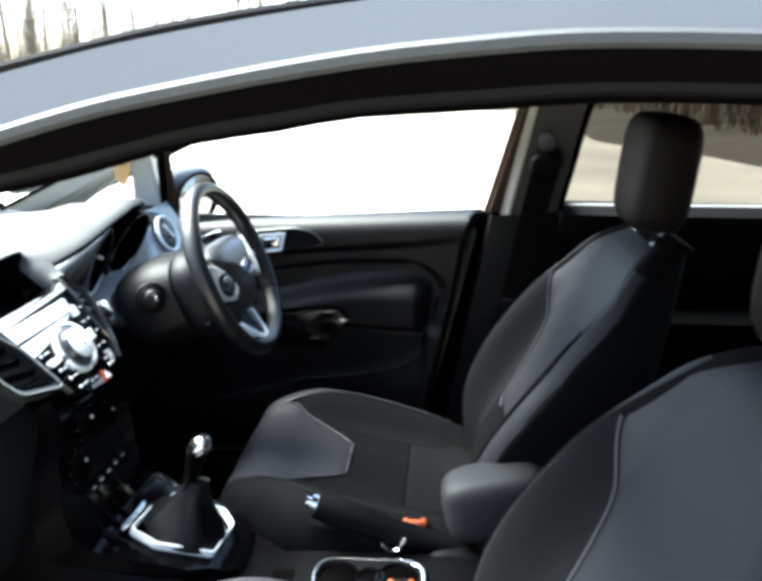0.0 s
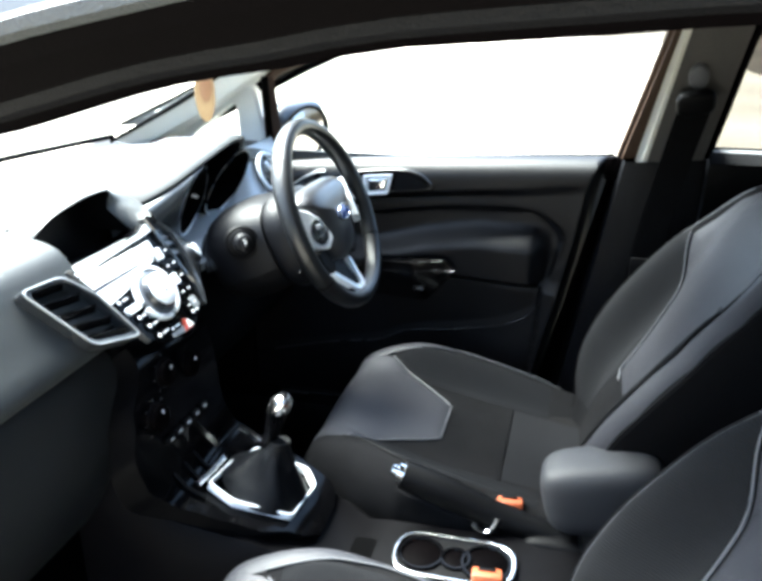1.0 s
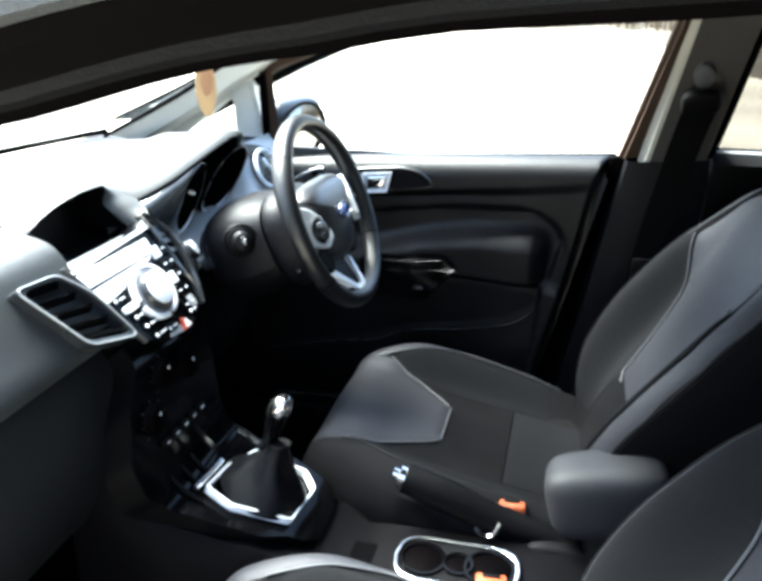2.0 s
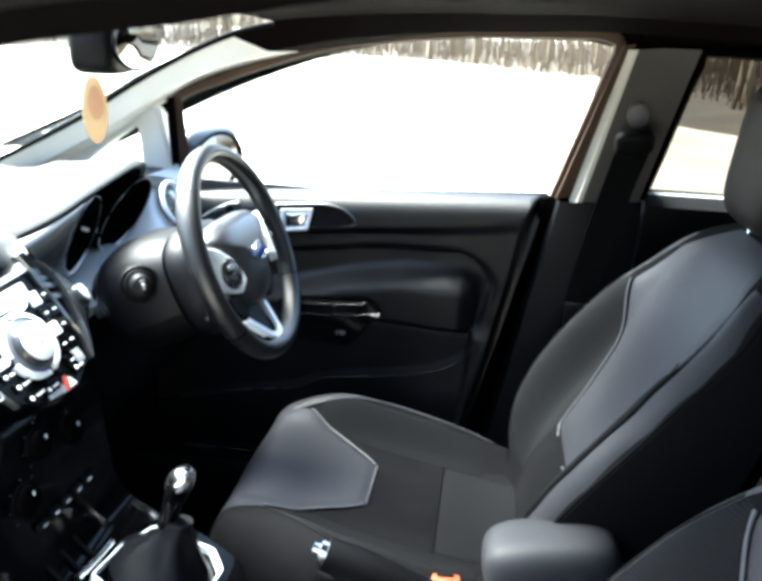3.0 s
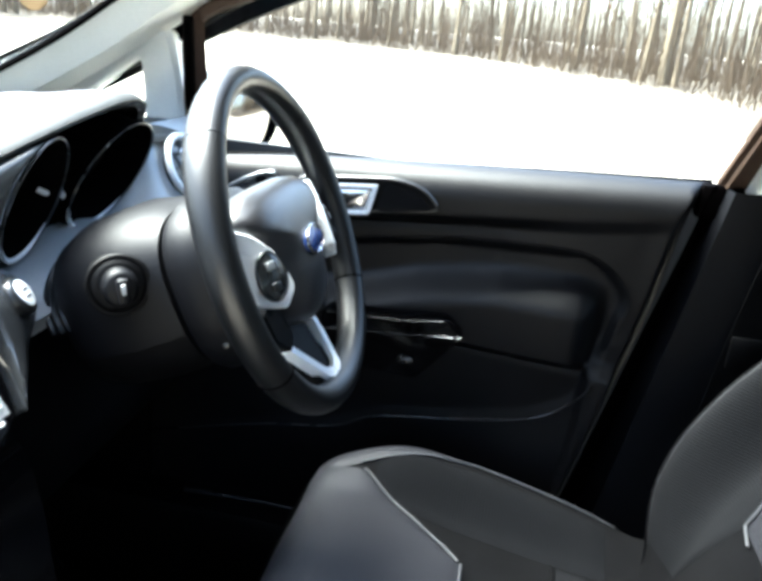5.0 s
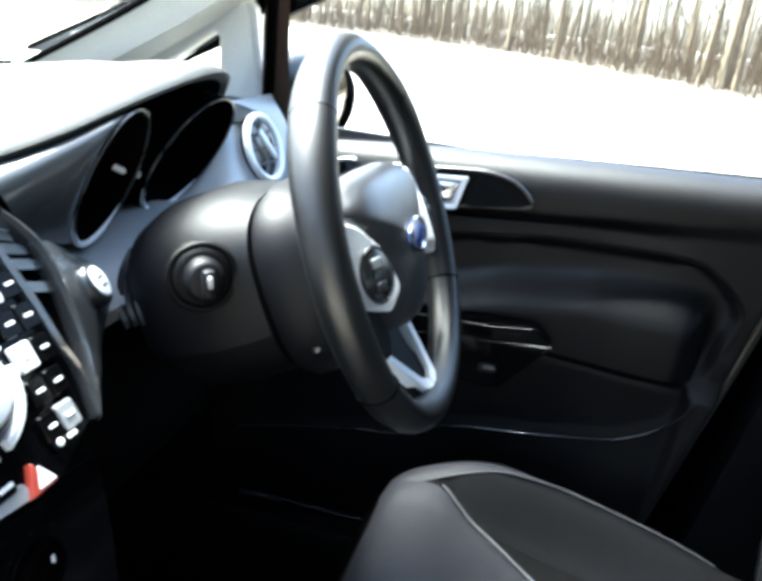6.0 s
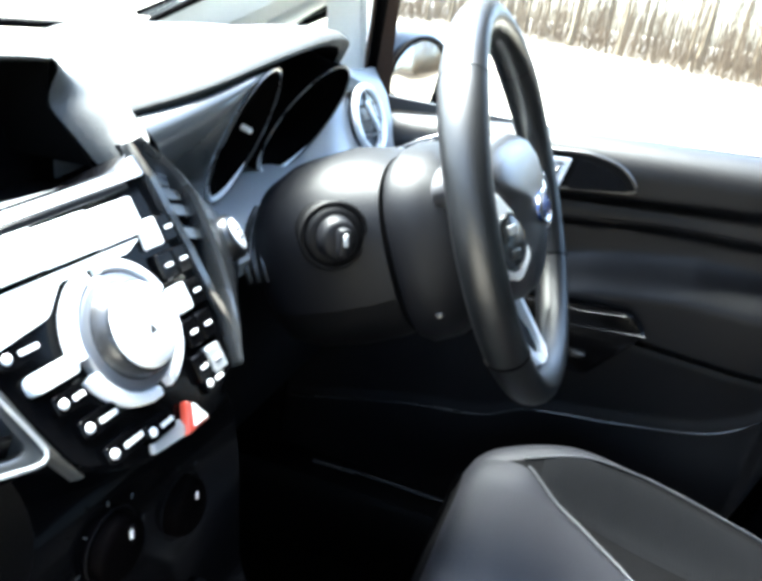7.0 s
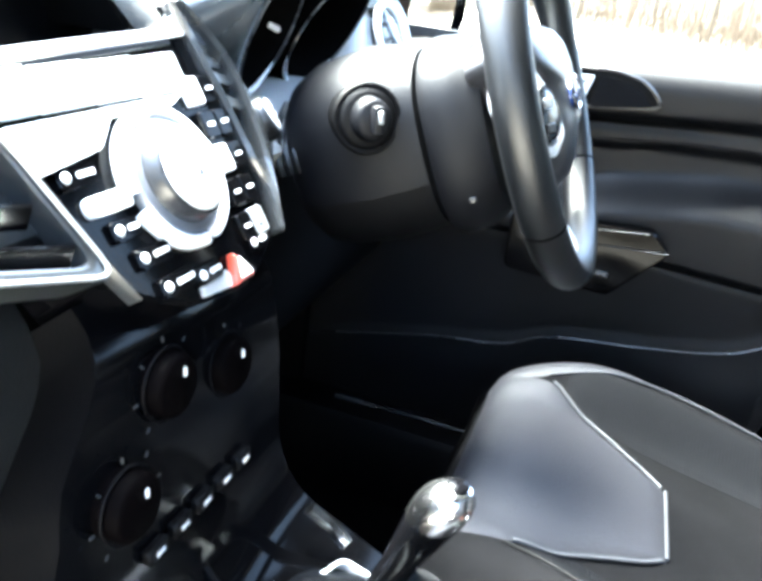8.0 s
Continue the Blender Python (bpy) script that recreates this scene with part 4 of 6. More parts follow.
def instruments():
    t = thing("instrument_cluster", (-0.72, 1.385, 1.0), "twin round instruments in deep black hooded tubes", "instrument cluster")
    part("back_plate", rbox(Matrix.Translation((-0.772, 1.385, 1.065)), (0.02, 0.36, 0.13), 0.006), MATT, t)
    for c0, upv, turn, ra, rb in ((V((-0.676, 1.317, 1.070)), (0.036, 0.024, 0.12), 0.15, 0.056, 0.066), (V((-0.694, 1.492, 1.063)), (0.057, 0.046, 0.132), -0.12, 0.060, 0.073)):
        u0 = V(upv).normalized()
        m = Matrix.Translation(c0) @ Matrix((V((-turn, 1, 0)).normalized(), u0, V((-turn, 1, 0)).cross(u0).normalized())).transposed().to_4x4()
        lp = []
        for rad, c in ((0.88, -0.055), (0.99, 0.0), (1.02, 0.003), (1.0, 0.005), (0.965, 0.0), (0.86, -0.05)):
            lp.append([m @ V((rad * ra * math.cos(a), rad * rb * math.sin(a), c)) for a in [2 * math.pi * i / 40 for i in range(40)]])
        tb = part("dial_tube", loft(lp, caps=False), MATT, t, "deep black hood round the dial")
        shell = []
        for rad, c, drop in ((0.72, -0.11, 0.050), (0.92, -0.075, 0.034), (1.00, -0.04, 0.016), (1.02, -0.006, 0.002), (1.01, 0.003, 0.0)):
            shell.append([m @ V((rad * ra * math.cos(a), rad * rb * math.sin(a), c)) - V((0, 0, drop)) for a in [2 * math.pi * i / 40 for i in range(40)]])
        # Outer sides blackened for the shaded gap between the hoods.
        part("tube_shell", loft(shell, caps=False), MATT, tb, "smooth outer side of the dial hood")
        if ra < 0.058:
            rows = []
            for k in range(25):
                u = k / 24
                row = []
                for v in range(17):
                    a = radians(88 + 182 * v / 16)
                    end = m @ V((1.0 * ra * math.cos(a), 1.0 * rb * math.sin(a), 0.002))
                    start = V((-0.700, 1.180, 1.094)).lerp(V((-0.672, 1.204, 1.034)), v / 16)
                    row.append(start.lerp(end, u) + V((0.84, -0.45, 0.30)) * (0.026 * math.sin(math.pi * (v / 16) ** 0.62) * (1 - u) ** 0.35))
                rows.append([row[0] + V((-0.09, 0.02, -0.006)), row[0] + V((-0.03, 0.006, 0.0005))] + row + [row[-1] + V((-0.02, 0.01, -0.012))])
            part("cheek", loft(rows, caps=False, closed=False), HOODSIDE, tb, "smooth grey cheek beside the dial")
        part("tube_rim", tube([m @ V((ra * math.cos(a), rb * math.sin(a), 0.005)) for a in [2 * math.pi * i / 40 for i in range(40)]], 0.0013, 6, closed=True), SHEEN, tb, "thin glossy rim")
        part("glass_ring", tube([m @ V((0.99 * ra * math.cos(a), 0.99 * rb * math.sin(a), 0.004)) for a in [radians(195 + 6.5 * i) for i in range(21)]], lambda t: 0.0005 + 0.0023 * math.sin(math.pi * t) ** 0.6, 6), SATIN, tb, "silver ring at the foot of the dial")
        part("dial_face", disc(m @ Matrix.Translation((0, 0, -0.046)), ra * 0.88, 0.004, 36, 0.001, rb * 0.88), SCREEN, tb, "black dial face")
        for k in range(11):
            a = radians(220 - 26 * k)
            p = m @ Matrix.Translation((ra * 0.74 * math.cos(a), rb * 0.74 * math.sin(a), -0.0445)) @ Matrix.Rotation(a, 4, "Z")
            part("dial_mark", rbox(p, (0.006, 0.0014, 0.001), 0), PLASTIC, tb)
        a = radians(222)
        part("needle", rbox(m @ Matrix.Translation((0.02 * math.cos(a), 0.02 * math.sin(a), -0.040)) @ Matrix.Rotation(a, 4, "Z"), (0.04, 0.002, 0.002), 0.0005, 1), SILVERPAINT, tb)
        # A small silver disc stands for the glint inside each dial tube.
        gx, gy, gr = (ra * 0.86, -rb * 0.12, 0.003) if ra < 0.058 else (-ra * 0.90, -rb * 0.30, 0.006)
        part("dial_glint", disc(m @ Matrix.Translation((gx, gy, -0.003)), gr, 0.012, 16, 0.002), SATIN, tb, "small bright disc for a glint inside the dial")
        part("needle_hub", disc(m @ Matrix.Translation((0, 0, -0.036)), 0.009, 0.01), DARK, tb)
    part("middle_display", rbox(frame_of((-0.735, 1.388, 1.03), (0, 1, 0), (0.16, 0, 1)), (0.05, 0.05, 0.01), 0.003), SCREEN, t, "small dark display")


instruments()

# centre stack: its frame leans back by 32 degrees
STACK = frame_of((-0.585, YC, 0.985), (0, 1, 0), (-0.53, 0, 0.848))
AT = lambda a, b, c=0.0: STACK @ Matrix.Translation((a, b, c))


def screen_hood():
    t = thing("display_hood", (-0.70, YC, 1.06), "dark display under a grey hood on the dashboard", "car display")
    mouth = [(-0.690, 0.955, 1.060), (-0.735, 0.945, 1.085), (-0.722, 0.953, 1.104), (-0.715, 0.972, 1.119), (-0.710, 1.0, 1.131), (-0.708, 1.05, 1.139), (-0.710, 1.090, 1.139), (-0.713, 1.124, 1.136), (-0.713, 1.120, 1.108), (-0.684, 1.132, 1.069)]
    skirt = [(-0.70, 0.935, 1.062), (-0.75, 0.925, 1.085), (-0.80, 0.935, 1.100), (-0.93, 0.95, 1.106), (-0.95, 0.99, 1.108), (-0.95, 1.05, 1.110), (-0.95, 1.11, 1.110), (-0.93, 1.21, 1.108), (-0.78, 1.225, 1.088), (-0.700, 1.203, 1.066)]
    rows = []
    for p, q in zip(mouth, skirt):
        p, q = V(p), V(q)
        far = V((-1.20, min(1.145, max(0.938, q.y)), 1.066)) if q.x < -0.9 else q + V((-0.01, 0, -0.004))
        rows.append([p + V((-0.003, 0, -0.003)), p, p.lerp(q, 0.06) + V((0, 0, 0.003)), p.lerp(q, 0.5) + V((0, 0, 0.006)), q, far])
    edge = [smooth_path([r[k] for r in rows[:8]], 4) for k in range(6)]
    part("hood", loft([[e[i] for e in edge] for i in range(len(edge[0]))], caps=False, closed=False), DASHTOP, t, "grey hood sloping away from the display")
    flank = [[(-0.80, 1.120, 1.120), (-0.80, 1.17, 1.121), (-0.80, 1.26, 1.132)], [(-0.7135, 1.1235, 1.137), (-0.735, 1.165, 1.121), (-0.742, 1.225, 1.117)], [(-0.7135, 1.1195, 1.108), (-0.702, 1.150, 1.107), (-0.694, 1.180, 1.102)], [(-0.699, 1.1255, 1.088), (-0.682, 1.146, 1.092), (-0.669, 1.165, 1.091)], [(-0.684, 1.1315, 1.069), (-0.666, 1.139, 1.078), (-0.650, 1.143, 1.086)]]
    along = [smooth_path(r, 4) for r in flank]
    part("hood_flank", loft([smooth_path([r[k] for r in along], 5) for k in range(len(along[0]))], caps=False, closed=False), DASHTOP, t, "pale slope between the display and the dials")
    inner = [[p, V((-0.765, 1.045 + (p.y - 1.045) * 0.95, 1.05 + (p.z - 1.05) * 0.9))] for p in edge[0] + [rows[8][0], rows[9][0]]]
    # Black faces for the shade inside the mouth of the hood.
    part("hood_shade", loft(inner, caps=False, closed=False), MATT, t, "inside of the hood, blackened for shade")
    part("display", loft([[V((-0.752, YC - 0.115, 1.030)), V((-0.762, YC - 0.115, 1.10))], [V((-0.752, YC + 0.10, 1.030)), V((-0.762, YC + 0.10, 1.118))]], caps=False, closed=False), SCREEN, t, "dark unlit display")
    part("mouth_floor", loft([[V((x, YC - 0.10, z)), V((x, YC, z)), V((x, YC + w, z))] for x, z, w in ((-0.768, 1.036, 0.10), (-0.70, 1.050, 0.093), (-0.686, 1.058, 0.090))], caps=False, closed=False), SCREEN, t, "black floor of the display recess")
    part("sill", loft([[V((x, YC - 0.105, z)), V((x, YC, z)), V((x, YC + w, z))] for x, z, w in ((-0.686, 1.0582, 0.090), (-0.672, 1.064, 0.112), (-0.655, 1.069, 0.118), (-0.641, 1.066, 0.112))], caps=False, closed=False), SILVERPAINT, t, "pale silver sill before the display")


screen_hood()


def bars(parent, spots):
    """Small pale marks that stand for print on the keys."""
    for a, b, w, h in spots:
        part("key_mark", rbox(AT(a, b, 0.0055), (w, h, 0.0008), 0), WHITE, parent)


def centre_stack():
    t = thing("radio_panel", (-0.6, YC, 0.93), "audio panel with a large silver dial and many small keys", "car radio")
    part("body", slab(AT(0, 0, -0.003), [(-0.132, 0.102), (0.055, 0.112), (0.083, 0.124), (0.100, 0.04), (0.085, -0.042), (0.035, -0.064), (-0.03, -0.056), (-0.072, -0.034), (-0.092, 0.022)], 0.07, 0.008, 0.003), GLOSS, t, "gloss black panel")
    part("top_plate", slab(AT(0, 0, 0.001), [(-0.126, 0.100), (0.055, 0.109), (0.078, 0.119), (0.080, 0.104), (-0.120, 0.094)], 0.008, 0.003, 0.001), SATIN, t, "bright silver strip with the disc slot")
    part("disc_slot", rbox(AT(-0.026, 0.0955, 0.001) @ Matrix.Rotation(0.05, 4, "Z"), (0.165, 0.0045, 0.002), 0.0008, 1), SCREEN, t, "dark disc slot")
    for k in range(4):
        part("key", slab(AT(-0.094 + 0.042 * k, 0.080, 0.003), [(-0.0205, -0.012), (0.0205, -0.0115), (0.0205, 0.0125), (-0.0205, 0.0115)], 0.008, 0.002, 0.0012), SATIN, t, "flat silver key")
    part("side_plate", slab(AT(0, 0, 0.002), [(-0.106, 0.064), (0.045, 0.066), (0.030, 0.060), (-0.03, 0.060), (-0.048, 0.044), (-0.098, 0.038)], 0.006, 0.003, 0.001), SATIN, t, "silver plate beside the dial")
    # big dial with its four-part ring
    dm = AT(-0.001, 0.018, 0.002)
    dial = part("dial", disc(dm @ Matrix.Translation((0, 0, 0.004)), 0.037, 0.010, 48, 0.003), mat("grey_dial_ring", (0.16, 0.17, 0.19), 0.3, metal=0.5, vary=0.05), t, "round grey dial base")
    part("knob_skirt", disc(dm @ Matrix.Translation((0, 0, 0.015)), 0.0285, 0.016, 48, 0.002, cone=0.003), mat("dark_knob", (0.012, 0.0125, 0.014), 0.25), dial, "dark knob side")
    part("knob_cap", disc(dm @ Matrix.Translation((0.0, 0, 0.019)), 0.0255, 0.008, 48, 0.003, cone=0.002), SATIN, dial, "bright silver knob cap")
    part("knob_mark", slab(dm @ Matrix.Translation((0, -0.003, 0.0195)), [(-0.003, -0.003), (0.003, -0.003), (0, 0.004)], 0.001, 0.0005, 0.0002), PLASTIC, dial)
    for k in range(4):
        lp = []
        for i in range(9):
            a = radians(90 * k + 8 + 74 * i / 8 + 10)
            lp.append([dm @ V((r * math.cos(a), r * math.sin(a), c)) for r, c in ((0.0375, -0.004), (0.0375, 0.003), (0.039, 0.0045), (0.0435, 0.004), (0.045, 0.001), (0.045, -0.004))])
        part("ring_key", loft(lp), SATIN, t, "curved silver key round the dial")
    # keypad beside the dial
    for r in range(5):
        for c in range(2):
            a, b = 0.058 + 0.017 * c + 0.004 * math.sin(r * 0.9) - 0.002 * r, 0.066 - 0.0235 * r
            # The few silver keys stand for glints on the gloss keypad.
            k = part("keypad_key", slab(AT(a, b, 0.002), [(-0.008, -0.0095), (0.008, -0.0095), (0.008, 0.0095), (-0.008, 0.0095)], 0.006, 0.002, 0.0012), SATIN if (r * 2 + c) in (0, 4) else SILVERPAINT if r * 2 + c == 9 else GLOSS, t)
            part("key_mark", rbox(AT(a, b, 0.0026), (0.007, 0.0022, 0.0008), 0), WHITE, k)
    part("wide_key", slab(AT(-0.059, 0.0165, 0.002), [(-0.018, -0.0055), (0.018, -0.0055), (0.018, 0.0055), (-0.018, 0.0055)], 0.006, 0.005, 0.0015), SATIN, t, "wide silver key")
    for a, b, w in ((-0.071, 0.0345, 0.018), (-0.056, 0.0005, 0.012), (-0.0445, -0.018, 0.019), (-0.036, -0.038, 0.022), (-0.007, -0.042, 0.016), (0.055, -0.040, 0.012)):
        k = part("small_key", slab(AT(a, b, 0.001), [(-w / 2 - 0.006, -0.006), (w / 2 + 0.004, -0.006), (w / 2 + 0.004, 0.006), (-w / 2 - 0.006, 0.006)], 0.006, 0.003, 0.001), GLOSS, t)
        part("key_mark", rbox(AT(a + 0.004, b, 0.0016), (w * 0.7, 0.0028, 0.0008), 0), WHITE, k)
        part("key_light", disc(AT(a - w / 2 - 0.001, b, 0.0025), 0.003, 0.003, 12, 0.001), WHITE, k)
    part("lower_plate", slab(AT(-0.006, -0.050, 0.0), [(-0.016, -0.004), (0.02, -0.008), (0.016, 0.004), (-0.012, 0.006)], 0.006, 0.003, 0.001), SILVERPAINT, t)
    hz = part("hazard_key", slab(AT(0.019, -0.050, 0.003), [(-0.012, -0.008), (0.013, -0.008), (0.0, 0.012)], 0.008, 0.002, 0.0015), HAZARD, t, "red triangular hazard key")
    part("hazard_mark", slab(AT(0.021, -0.050, 0.0038), [(-0.006, -0.0055), (0.009, -0.0055), (0.001, 0.008)], 0.001, 0.001, 0.0003), WHITE, hz)
    # silver blades down both edges
    for s, path in ((1, ((0.074, 0.126, 0.002), (0.081, 0.100, 0.003), (0.084, 0.075, 0.0035), (0.087, 0.051, 0.0035), (0.089, 0.017, 0.003), (0.092, -0.008, 0.002), (0.086, -0.040, 0.001))), (-1, ((-0.128, 0.108, 0.003), (-0.112, 0.07, 0.003), (-0.098, 0.03, 0.003), (-0.088, -0.005, 0.003), (-0.076, -0.036, 0.001)))):
        pts = smooth_path(path, 5)
        lp = [[STACK @ V((p.x + w * p.z, p.y + 0.3 * w * p.z, c)) for w, c in ((-1, -0.004), (-1, 0.003), (-0.2, 0.006), (1, 0.002), (1, -0.004))] for p in pts]
        part("edge_blade", loft(lp), SHEEN, t, "tapered dark silver blade along the panel edge")


centre_stack()


def side_vent():
    """The slanting air vent beside the audio panel."""
    t = thing("air_vent", AT(-0.15, 0.04).translation, "slanting black air vent in a chrome edged frame", "air vent", "centre vents of the dashboard")
    m = STACK @ Matrix.Translation((0, 0, 0.002))
    quad = [(-0.225, 0.113), (-0.150, 0.107), (-0.112, 0.060), (-0.086, -0.022), (-0.172, 0.004)]
    c = V((sum(p[0] for p in quad) / 5, sum(p[1] for p in quad) / 5))
    inner = [tuple(c + (V(p) - c) * 0.86) for p in quad]
    part("frame", plate_ring(m @ Matrix.Translation((0, 0, 0.006)), quad, inner, 0.03, 0.014), SHEEN, t, "dark bevelled frame")
    lip = round_poly([tuple(c + (V(p) - c) * 0.97) for p in quad], 0.014)
    part("chrome_edge", tube([m @ V((p.x, p.y, 0.007)) for p in lip], 0.0013, 6, closed=True), SILVERPAINT, t, "thin silver edge")
    part("backing", slab(m @ Matrix.Translation((0, 0, -0.012)), inner, 0.004, 0.01), DARK, t)
    for k in range(5):
        f = 0.10 + 0.19 * k
        a = V(quad[0]).lerp(V(quad[4]), f)
        b = V(quad[1]).lerp(V(quad[3]), f)
        p, q = m @ V((*a.lerp(b, 0.10), 0.0)), m @ V((*a.lerp(b, 0.92), 0.0))
        part("slat", rbox(frame_of(p.lerp(q, 0.5), q - p, STACK @ V((0, 1, 0.9)) - STACK @ V((0, 0, 0))), ((q - p).length, 0.013, 0.003), 0.001, 1), GLOSS, t)


def spear_vent():
    """The slim air slot beside the audio panel, with the grey lobe that carries the start button."""
    t = thing("air_vent", AT(0.10, 0.04).translation, "slim curved air slot beside a dark silver spear shaped trim", "air vent", "centre vents of the dashboard")
    outer = smooth_path([(0.088, 0.128, 0.002), (0.109, 0.102, 0.004), (0.119, 0.078, 0.005), (0.118, 0.04, 0.005), (0.108, 0.0, 0.0035), (0.087, -0.042, 0.0008)], 6)
    lp = [[STACK @ V((p.x + w * p.z, p.y + 0.35 * w * p.z, c)) for w, c in ((-1, -0.012), (-1, 0.001), (-0.3, 0.004), (1, 0.0), (1, -0.012))] for p in outer]
    part("spear", loft(lp), SHEEN, t, "tapered dark silver spear")
    inner = [V((lerp([(-0.05, 0.088), (0.0, 0.092), (0.05, 0.087), (0.10, 0.082), (0.13, 0.075)], p.y)[0], p.y)) for p in outer]
    part("slot", loft([[STACK @ V((i.x, i.y, -0.010)), STACK @ V((p.x, p.y, -0.010))] for i, p in zip(inner, outer)], caps=False, closed=False), MATT, t, "black slot")
    for k in (6, 9, 12, 15):
        i, p = inner[k], outer[k]
        q = [(i.x, i.y + 0.006), (p.x - 0.004, p.y - 0.004), (p.x - 0.004, p.y - 0.012), (i.x, i.y - 0.003)]
        part("vane", slab(AT(0, 0, -0.004), q[::-1], 0.004, 0.002, 0.0008), HOODSIDE, t, "pale vane")
    left = smooth_path([(0.120, 0.086, 0), (0.120, 0.062, 0), (0.118, 0.04, 0), (0.114, 0.02, 0), (0.108, 0.0, 0), (0.099, -0.02, 0), (0.087, -0.043, 0)], 4)
    right = smooth_path([(0.185, 0.080, -0.045), (0.208, 0.060, -0.045), (0.219, 0.038, -0.045), (0.204, 0.018, -0.043), (0.158, -0.002, -0.027), (0.120, -0.024, -0.011), (0.0875, -0.044, -0.001)], 4)
    rows = []
    for a, b in zip(left, right):
        rows.append([STACK @ (a + V((0, 0, -0.002))), STACK @ (a.lerp(b, 0.35) + V((0, 0, 0.003))), STACK @ (a.lerp(b, 0.8) + V((0, 0, 0.002))), STACK @ b, STACK @ (b + V((-0.004, 0, -0.02)))])
    part("lobe", loft(rows, caps=False, closed=False), SHEEN, t, "smooth grey lobe under the start button")


side_vent()
spear_vent()


# ---- steering wheel and column ----
WHEEL = frame_of((-0.421, 1.374, 1.047), (0, 1, 0), (-math.sin(radians(22)), 0, math.cos(radians(22))))


def steering_wheel():
    t = thing("steering_wheel", WHEEL.translation, "black leather steering wheel with silver spoke trim", "steering wheel")
    W = lambda a, b, c=0.0: WHEEL @ V((a, b, c))
    R = 0.1665

    def grip(a0, a1):
        lp = []
        n = max(8, int((a1 - a0) / 4))
        for i in range(n + 1):
            a = radians(a0 + (a1 - a0) * i / n)
            fat = 1 + 0.10 * bell(math.degrees(a) % 360, 140, 18) + 0.10 * bell(math.degrees(a) % 360, 40, 18)
            d = V((math.cos(a), math.sin(a), 0))
            lp.append([WHEEL @ (d * R + d * 0.0145 * fat * math.cos(q) + V((0, 0, 0.0175 * fat * math.sin(q)))) for q in [2 * math.pi * k / 14 for k in range(14)]])
        return loft(lp)
    for a0, a1 in ((46, 134), (134.4, 212.2), (212.4, 327.6), (327.8, 405.6)):
        part("rim_section", grip(a0, a1), RIMSKIN, t)
    for a in (45.7, 134.3, 212.3, 327.7):
        q = WHEEL @ Matrix.Rotation(radians(a), 4, "Z") @ Matrix.Translation((R, 0, 0)) @ Matrix.Rotation(radians(90), 4, "X")
        part("rim_seam", ring(q, 0.0147, 0.0009, 20, 6, 0.0177), RUBBER, t)
    # airbag boss
    hub = []
    half = [(0.0, 0.066), (0.055, 0.064), (0.092, 0.055), (0.104, 0.040), (0.082, 0.018), (0.062, -0.012), (0.054, -0.045), (0.038, -0.074), (0.0, -0.086)]
    line = smooth_path([(a, b, 0) for a, b in half] + [(-a, b, 0) for a, b in half[-2:0:-1]], 4, closed=True)
    for c, k in ((-0.050, 0.86), (-0.032, 0.97), (-0.016, 1.0), (-0.004, 0.97), (0.008, 0.86), (0.015, 0.70), (0.0205, 0.45), (0.022, 0.2)):
        hub.append([WHEEL @ V((p.x * k, p.y * k - 0.002, c)) for p in line])
    boss = part("airbag_boss", loft(hub), AIRBAG, t, "dark grey airbag boss")
    bm = disc(WHEEL @ Matrix.Translation((0.0, -0.004, 0.0262)), 0.024, 0.006, 36, 0.001, 0.0135)
    badge = part("badge", bm, BLUE, boss, "blue oval badge")
    part("badge_rim", ring(WHEEL @ Matrix.Translation((0, -0.004, 0.0255)), 0.0245, 0.0018, 36, 6, 0.014), CHROME, badge, "chrome badge rim")
    for s in (-1, 1):
        arm = [(s * 0.055, 0.030), (s * 0.11, 0.022), (s * 0.160, 0.022), (s * 0.160, -0.018), (s * 0.12, -0.030), (s * 0.060, -0.045)]
        sp = part("spoke", slab(WHEEL @ Matrix.Translation((0, 0, -0.006)), arm if s > 0 else arm[::-1], 0.012, 0.012, 0.004), DARK, t, "black side spoke")
        lean = WHEEL @ Matrix.Translation((s * 0.120, 0, 0)) @ Matrix.Rotation(radians(s * 25), 4, "Y") @ Matrix.Translation((-s * 0.120, 0, 0))
        trim = [(s * 0.128, 0.046), (s * 0.100, 0.030), (s * 0.078, 0.004), (s * 0.070, -0.030), (s * 0.088, -0.046), (s * 0.110, -0.036), (s * 0.140, -0.022), (s * 0.147, 0.008), (s * 0.142, 0.036)]
        part("spoke_trim", slab(lean @ Matrix.Translation((0, 0, -0.001)), trim if s > 0 else trim[::-1], 0.014, 0.006, 0.002), SATIN, sp, "satin silver spoke trim")
        part("switch_pod", disc(lean @ Matrix.Translation((s * 0.098, -0.010, 0.003)), 0.017, 0.008, 28, 0.002, 0.022), SHEEN, sp, "black switch pod")
        part("pod_ring", ring(lean @ Matrix.Translation((s * 0.098, -0.010, 0.002)), 0.018, 0.0012, 28, 6, 0.023), PLASTIC, sp)
        for b in (-0.011, 0.009):
            part("switch", rbox(lean @ Matrix.Translation((s * 0.098, -0.009 + b, 0.0045)), (0.011, 0.008, 0.003), 0.001, 1), SILVERPAINT if b > 0 else PLASTIC, sp)
        low = [(s * 0.066, -0.034), (s * 0.088, -0.050), (s * 0.10, -0.044), (s * 0.094, -0.075), (s * 0.062, -0.098), (s * 0.048, -0.085)]
